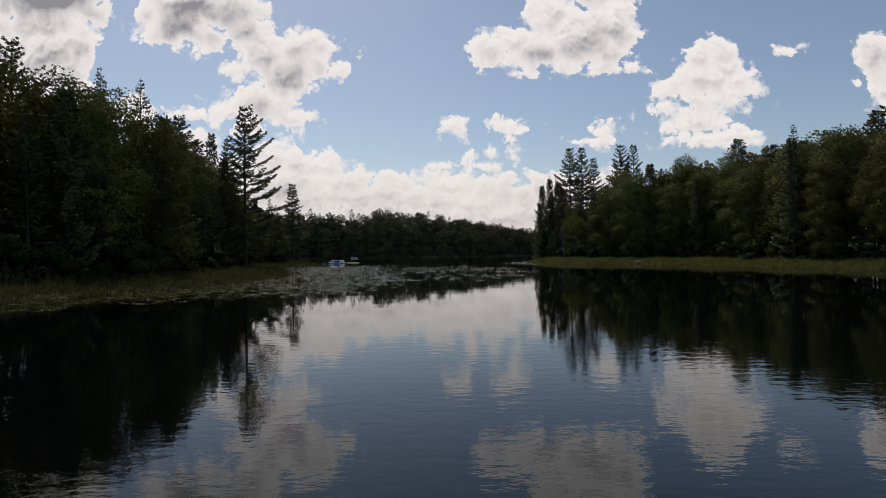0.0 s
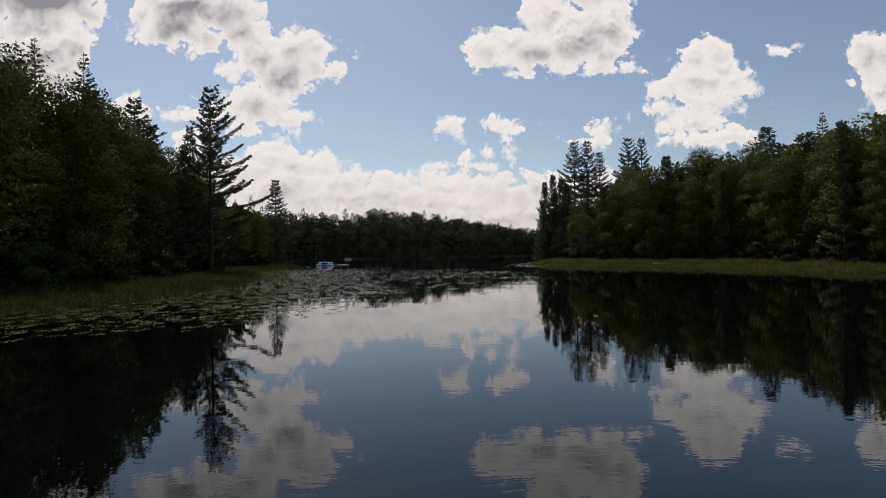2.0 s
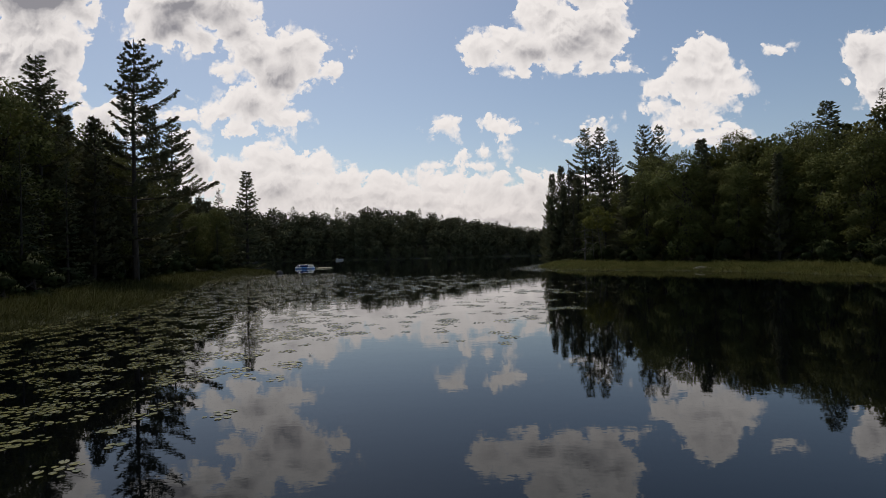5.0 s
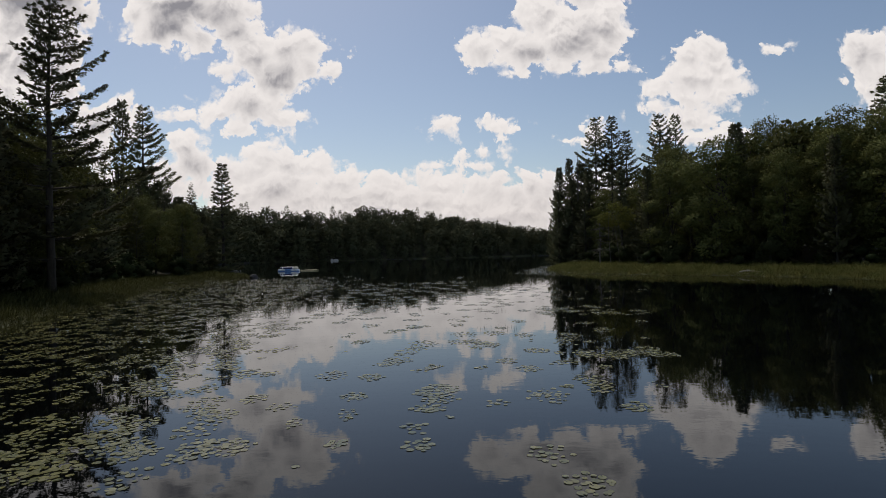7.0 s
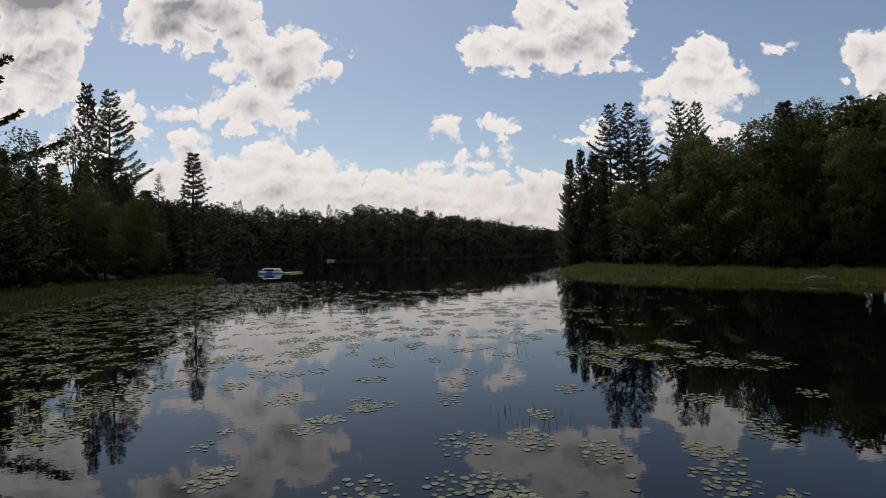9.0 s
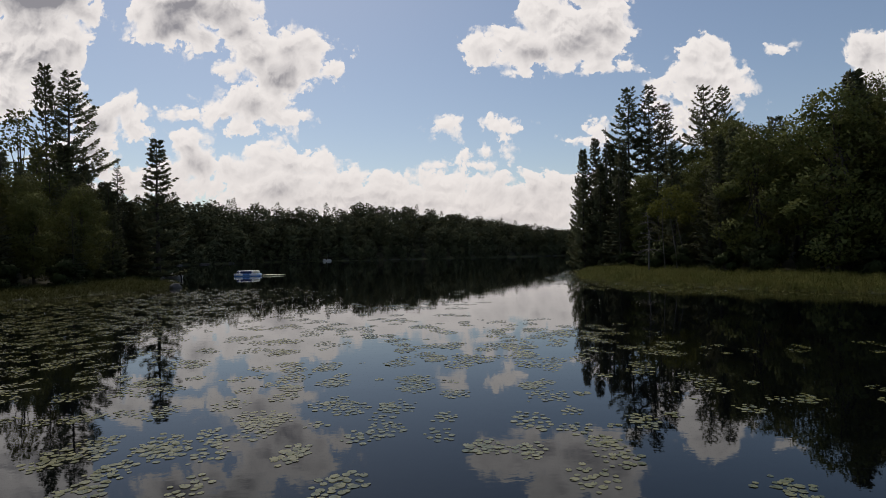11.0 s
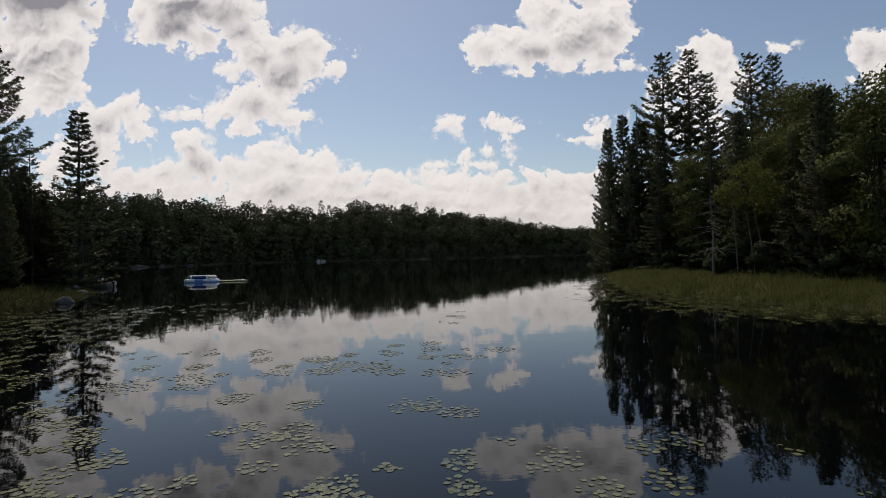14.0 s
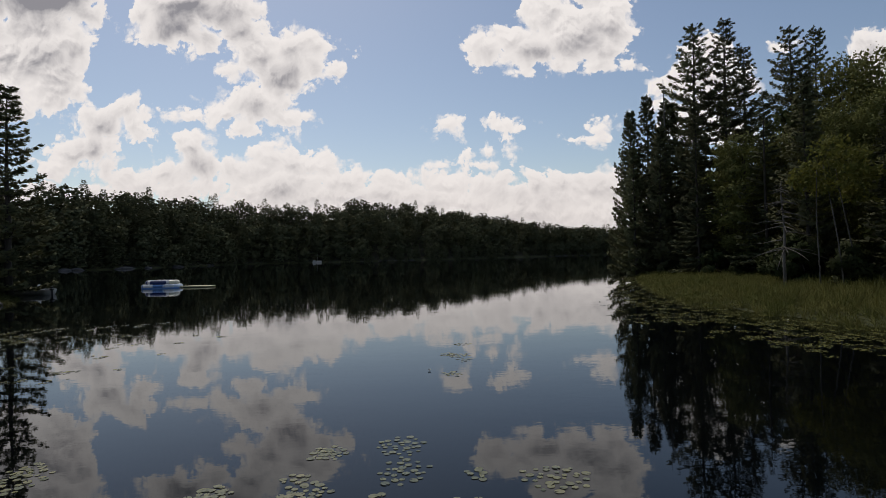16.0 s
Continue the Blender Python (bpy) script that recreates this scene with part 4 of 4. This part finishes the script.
M_PETAL = plain_material("white_petal", (0.8, 0.8, 0.76), 0.5, 0.0, 0.1)
flowers(81)

# ---------------------------------------------------------------- rushes
M_RUSH = plain_material("dark_rush", (0.05, 0.055, 0.03), 0.7)


def rushes(x, y, n, wide, deep, seed):
    r = np.random.default_rng(seed)
    stems = []
    for _ in range(n):
        a, b, h = x + r.uniform(-wide, wide), y + r.uniform(-deep, deep), r.uniform(0.05, 0.17)
        lean = r.normal(0, 0.03, 2)
        stems.append((np.array([[a, b, -0.3], [a + lean[0] * 0.4, b, h * 0.5], [a + lean[0], b + lean[1], h]]), np.array([0.004, 0.0035, 0.002])))
    tagged(new("rushes", tubes("rushes", stems, M_RUSH, 4)), "sparse dark rush stems standing out of the water", "rushes", kind="stuff")


rushes(3.9, 69.0, 26, 0.9, 0.8, 91)
rushes(4.3, 76.8, 22, 0.8, 0.9, 92)
rushes(0.8, 77.5, 14, 0.6, 0.9, 93)
rushes(-9.0, 55.0, 12, 1.4, 0.9, 94)


# ---------------------------------------------------------------- dead trees and the pale tree on the point
def snag(name, seed, x, y, height, limbs, reach, label):
    tree = tagged(new(name), label, "dead tree")
    tree.matrix_basis = pose(x, y, drop(x, y) - 0.1)
    wood = snag_shape(seed, height, limbs, reach)
    part("trunk", tubes("trunk", wood[:1], M_DEAD, 7), tree)
    for w in wood[1:]:
        part("limb", tubes("limb", [w], M_DEAD, 5), tree)
    trees.append((x, y))


snag("dead_spruce", 101, 30.8, 145.5, 8.6, 46, 4.4, "bleached dead spruce with drooping bare limbs")
snag("dead_pine", 102, 36.6, 182.5, 28.0, 14, 1.8, "grey dead pine top standing above the crowns")
snag("dead_spruce", 103, -47, 88, 12.0, 12, 2.0, "bleached dead spruce with drooping bare limbs")

pale = tagged(new("young_ash"), "slender young tree with pale green leaves and leaning stems", "tree")
pale.matrix_basis = pose(33.4, 142.6, drop(33.4, 142.6) - 0.1) @ Matrix.Diagonal((0.95, 0.95, 1.10, 1))
rp = np.random.default_rng(105)
for k, (dx, dy, tx, ty) in enumerate(((0.0, 0.0, -0.9, 0.6), (1.3, 0.3, -0.2, 0.2), (-1.6, 0.5, -1.8, 0.0))):
    zs = np.linspace(0, 1, 6)
    stem = np.stack([dx + (tx - dx) * zs + 0.15 * np.sin(zs * 4 + k), dy + (ty - dy) * zs, 8.6 * zs], 1)
    part("stem", tubes("stem", [(stem, np.linspace(0.065, 0.025, 6))], M_DEAD, 6), pale)
sets = []
for cx, cy, cz, rr in ((-0.8, 0, 9.6, 1.5), (0.9, 0.3, 9.0, 1.4), (-2.2, 0.2, 8.2, 1.3), (0.2, -0.6, 7.8, 1.5), (2.0, 0, 7.9, 1.1), (-1.0, 0.6, 7.2, 1.2), (1.2, 0.4, 6.6, 0.9), (-3.0, 0.3, 7.4, 0.9)):
    n = 240
    u = unit(rp.normal(size=(n, 3)))
    at = np.array([cx, cy, cz]) + u * np.array([1, 1, 0.6]) * rr * rp.uniform(0.3, 1.05, (n, 1))
    sets.append(leaf_quads(at, u * 0.5 + rp.normal(0, 0.7, (n, 3)), rp.uniform(0.22, 0.42, n), 0.2, rp, 0.4))
part("crown", quad_mesh("crown", np.concatenate(sets), M_LEAF_PALE), pale)


# ---------------------------------------------------------------- rocks and driftwood
def rock(name, x, y, z, sx, sy, sz, seed, label="rounded grey granite boulder at the water's edge", group="shore rocks"):
    bm = bmesh.new()
    bmesh.ops.create_icosphere(bm, subdivisions=3, radius=1.0)
    off = Vector((seed * 3.1, seed * 1.7, 0))
    for v in bm.verts:
        k = 1 + 0.30 * noise.noise(v.co * 1.1 + off) + 0.12 * noise.noise(v.co * 2.9 + off) + 0.05 * noise.noise(v.co * 6.5 + off)
        v.co *= k
        if v.co.z < -0.35:
            v.co.z = -0.35
    bmesh.ops.scale(bm, vec=(sx / 2, sy / 2, sz), verts=bm.verts)
    me = bpy.data.meshes.new(name)
    bm.to_mesh(me)
    bm.free()
    me.materials.append(M_ROCK)
    me.polygons.foreach_set("use_smooth", [True] * len(me.polygons))
    ob = tagged(new(name, me), label, "rock", group)
    ob.matrix_basis = pose(x, y, z, 0, 0, seed * 47)


rock("boulder", -29.2, 139.0, 0.0, 1.45, 1.2, 0.56, 1)
rock("boulder", -36.5, 150.5, 0.25, 0.9, 0.8, 0.55, 2)
rock("boulder", -34.6, 121.0, 0.0, 1.9, 1.3, 0.30, 3, "low flat granite rock lying in the shallows")
rock("boulder", -36.0, 152.0, 0.0, 1.6, 1.3, 0.5, 4)
rock("boulder", -38.5, 155.0, 0.1, 1.1, 1.0, 0.7, 5)
for k, (x, y, sx, sz) in enumerate(((-172, 337.5, 7, 0.9), (-150, 334, 8, 1.0), (-146, 336, 5, 1.1), (-134, 350, 9, 1.0), (-129, 360, 6, 0.8), (-123, 374, 9, 0.9), (-118, 398, 7, 0.8))):
    rock("rock_ledge", x, y, 0.0, sx, 3.0, sz, 6 + k, "pale flat rock ledge on the far shore", "far shore ledges")
for k in range(11):
    t = k / 10
    rock("shore_stone", -58 + 45 * t, 425.6 + 2.6 * t, 0.0, 4.6, 0.8, 0.22, 20 + k, "low pale stone along the far shore", "far shore stones")
for k in range(7):
    t = k / 6
    rock("shore_stone", 70 + 34 * t, 474 + 11.5 * t, 0.0, 6.0, 1.0, 0.3, 40 + k, "low pale stone along the far shore", "far shore stones")

drift = tagged(new("driftwood"), "bleached driftwood branches stranded at the grassy edge", "driftwood")
drift.matrix_basis = pose(38.6, 110.4, 0.05, 0, 0, -20)
rd = np.random.default_rng(111)
M_DRIFT = grained_material("sun_bleached_wood", (0.34, 0.32, 0.28), (0.62, 0.59, 0.53), 4.0, (1, 1, 0.3), 0.8, 0.5)
for k in range(9):
    s = np.linspace(-1, 1, 9)
    long, rise = rd.uniform(0.5, 1.2), rd.uniform(0.08, 0.42)
    bow = rise * (1 - np.abs(s) ** 1.4) + 0.14 * s * rd.normal() + 0.06 * np.sin(5 * s + k)
    line = np.stack([rd.uniform(-0.9, 0.9) + s * long, rd.uniform(-0.7, 0.7) + 0.4 * s * rd.normal(), np.maximum(bow + 0.12, -0.1)], 1)
    part("branch", tubes("branch", [(line, np.array([0.02, 0.04, 0.055, 0.065, 0.07, 0.065, 0.055, 0.04, 0.02]))], M_DRIFT, 6), drift)

# ---------------------------------------------------------------- inflatable raft with its walkway
M_VINYL = plain_material("pale_blue_vinyl", (0.66, 0.78, 0.90), 0.3)
M_WHITE = plain_material("white_vinyl", (0.90, 0.90, 0.88), 0.3)
M_NAVY = plain_material("navy_vinyl", (0.03, 0.05, 0.16), 0.35)
M_BLUE = plain_material("blue_vinyl", (0.14, 0.32, 0.66), 0.3)
M_CREAM = plain_material("cream_vinyl", (0.86, 0.80, 0.60), 0.3)
M_YELLOW = plain_material("yellow_vinyl", (0.88, 0.80, 0.46), 0.35)


def ring(a, b, z, r, f0, f1, steps=24, power=0.55):
    """Part of a rounded oblong tube, from the angle f0 to f1 in degrees."""
    f = np.radians(np.linspace(f0, f1, steps))
    c, s = np.cos(f), np.sin(f)
    return np.stack([a * np.sign(c) * np.abs(c) ** power, b * np.sign(s) * np.abs(s) ** power, np.full(steps, z)], 1), np.full(steps, r)


raft = tagged(new("inflatable_raft"), "blue and white inflatable swim raft moored on the lake", "raft")
raft.matrix_basis = pose(-33.1, 177.0, 0.0, 0, 0, 4) @ Matrix.Scale(0.86, 4)
part("lower_tube", tubes("lower_tube", [ring(2.55, 1.5, 0.25, 0.34, 0, 360, 60)], M_VINYL, 12), raft)
for a, b in ((185, 214), (226, 262), (280, 318)):
    part("panel", tubes("panel", [ring(2.56, 1.51, 0.30, 0.345, a, b, 12)], M_WHITE, 12), raft, "white panel on the lower tube")
part("back_tube", tubes("back_tube", [ring(2.0, 1.15, 0.86, 0.32, 62, 298, 44)], M_NAVY, 12), raft, "navy backrest tube")
part("bolster", tubes("bolster", [ring(2.1, 1.15, 0.84, 0.37, -61, 61, 26)], M_CREAM, 12), raft, "cream end bolster")
part("rim", tubes("rim", [ring(2.02, 1.17, 1.15, 0.08, 70, 290, 40)], M_WHITE, 8), raft, "white rim of the backrest")
for a, b in ((192, 206), (232, 246), (288, 302)):
    part("patch", tubes("patch", [ring(2.03, 1.18, 0.86, 0.315, a, b, 8)], M_WHITE, 12), raft, "white patch on the backrest")
for a, b in ((216, 224), (265, 276)):
    part("patch", tubes("patch", [ring(2.57, 1.52, 0.27, 0.345, a, b, 8)], M_BLUE, 12), raft, "blue patch on the lower tube")
part("stripe", tubes("stripe", [ring(2.6, 1.56, 0.02, 0.30, 170, 350, 40)], M_BLUE, 10), raft, "blue stripe at the waterline")
bm = bmesh.new()
bmesh.ops.create_cube(bm, size=1.0)
bmesh.ops.scale(bm, vec=(4.6, 2.6, 0.16), verts=bm.verts)
bmesh.ops.bevel(bm, geom=bm.edges[:], offset=0.06, segments=2, affect="EDGES")
me = bpy.data.meshes.new("floor")
bm.to_mesh(me)
bm.free()
me.materials.append(M_VINYL)
part("floor", me, raft).location = (0, 0, 0.3)

walkway = tagged(new("floating_walkway"), "long pale yellow inflatable beam floating beside the raft", "float")
walkway.matrix_basis = pose(-28.4, 177.2, 0.04, 0, 0, 2)
for k in range(3):
    line = np.stack([np.linspace(-2.2, 2.2, 9), np.full(9, -0.28 + 0.28 * k), np.full(9, 0.10)], 1)
    part("beam", tubes("beam", [(line, np.array([0.04, 0.08, 0.10, 0.10, 0.10, 0.10, 0.10, 0.08, 0.04]))], M_YELLOW, 10), walkway)

# ---------------------------------------------------------------- fishing boat drawn up at the point
M_ALU = plain_material("dull_aluminium", (0.42, 0.43, 0.43), 0.45, 0.6)
M_HULL = plain_material("grey_hull_paint", (0.46, 0.46, 0.44), 0.4)
M_MOTOR = plain_material("black_motor_cowl", (0.02, 0.02, 0.02), 0.35)


def hull_mesh(name, long, beam, deep, mat, inset=0.0):
    """A V-bottomed hull, bow at -x, open above."""
    rows, verts, faces = 11, [], []
    for i in range(rows):
        t = i / (rows - 1)
        w = beam / 2 * (1 - (1 - min(1, t / 0.55)) ** 2.2) * (1 - 0.08 * t) + 0.02 - inset
        keel = 0.30 * deep * (1 - min(1, t / 0.4)) ** 2 + inset
        top = deep * (1 + 0.22 * (1 - t) ** 2)
        x = -long / 2 + long * t
        for y, z in ((-w, top), (-w * 0.92, 0.45 * deep + keel * 0.4), (-w * 0.65, 0.12 * deep + keel), (0, keel), (w * 0.65, 0.12 * deep + keel), (w * 0.92, 0.45 * deep + keel * 0.4), (w, top)):
            verts.append((x, y, z))
    for i in range(rows - 1):
        for j in range(6):
            a = i * 7 + j
            faces.append((a, a + 1, a + 8, a + 7))
    faces.append(tuple((rows - 1) * 7 + j for j in range(7)))
    return mesh_from(name, verts, faces, mat, True)


def box_mesh(name, size, mat, bevel=0.02):
    bm = bmesh.new()
    bmesh.ops.create_cube(bm, size=1.0)
    bmesh.ops.scale(bm, vec=size, verts=bm.verts)
    bmesh.ops.bevel(bm, geom=bm.edges[:], offset=bevel, segments=2, affect="EDGES")
    me = bpy.data.meshes.new(name)
    bm.to_mesh(me)
    bm.free()
    me.materials.append(mat)
    return me


boat = tagged(new("fishing_boat"), "grey open fishing boat with an outboard motor beside the shore", "boat")
boat.matrix_basis = pose(-44.3, 168.2, -0.10, 0, 0, -6) @ Matrix.Scale(1.12, 4)
part("hull", hull_mesh("hull", 4.7, 1.7, 0.62, M_HULL), boat)
part("liner", hull_mesh("liner", 4.6, 1.7, 0.62, M_ALU, 0.04), boat, "dull aluminium inside")
for side in (-1, 1):
    t = np.linspace(0, 1, 11)
    w = 1.7 / 2 * (1 - (1 - np.minimum(1, t / 0.55)) ** 2.2) * (1 - 0.08 * t) + 0.02
    rail = np.stack([-2.35 + 4.7 * t, side * w, 0.62 * (1 + 0.22 * (1 - t) ** 2)], 1)
    part("gunwale", tubes("gunwale", [(rail, np.full(11, 0.035))], M_WHITE, 8), boat, "pale gunwale")
for x in (-0.9, 0.5):
    part("bench", box_mesh("bench", (0.3, 1.4, 0.05), M_ALU), boat).location = (x, 0, 0.42)
part("seat_back", box_mesh("seat_back", (0.10, 0.42, 0.42), M_WHITE, 0.04), boat, "white swivel seat back").location = (0.95, 0.1, 0.95)
part("seat", box_mesh("seat", (0.42, 0.42, 0.10), M_WHITE, 0.04), boat).location = (0.75, 0.1, 0.70)
motor = part("outboard_motor", box_mesh("outboard_motor", (0.42, 0.30, 0.42), M_MOTOR, 0.08), boat, "black outboard motor")
motor.location = (2.45, 0, 0.72)
part("motor_leg", box_mesh("motor_leg", (0.16, 0.10, 0.9), M_MOTOR, 0.03), motor).location = (0.05, 0, -0.6)
part("motor_band", box_mesh("motor_band", (0.44, 0.32, 0.06), M_WHITE, 0.02), motor).location = (0, 0, 0.02)

# ---------------------------------------------------------------- pontoon boat moored off the far shore
pontoon = tagged(new("pontoon_boat"), "white pontoon boat with a tall pole moored off the far shore", "boat")
pontoon.matrix_basis = pose(-66.5, 424.0, 0.0, 0, 0, 10)
for side in (-1, 1):
    line = np.stack([np.linspace(-2.8, 2.8, 9), np.full(9, 0.85 * side), np.full(9, 0.18)], 1)
    part("float_tube", tubes("float_tube", [(line, np.array([0.05, 0.22, 0.3, 0.3, 0.3, 0.3, 0.3, 0.3, 0.25]))], M_ALU, 10), pontoon)
part("deck", box_mesh("deck", (5.4, 2.3, 0.12), M_ALU), pontoon).location = (0, 0, 0.52)
part("cabin", box_mesh("cabin", (1.5, 1.7, 0.8), M_ALU, 0.08), pontoon, "pale seating block").location = (-1.4, 0, 0.97)
part("rail", box_mesh("rail", (2.6, 0.06, 0.5), M_ALU, 0.015), pontoon).location = (1.2, -1.05, 0.85)
part("pole", tubes("pole", [(np.array([[0.4, 0, 0.5], [0.4, 0, 2.6], [0.4, 0, 4.6]]), np.array([0.06, 0.05, 0.04]))], M_ALU, 6), pontoon)
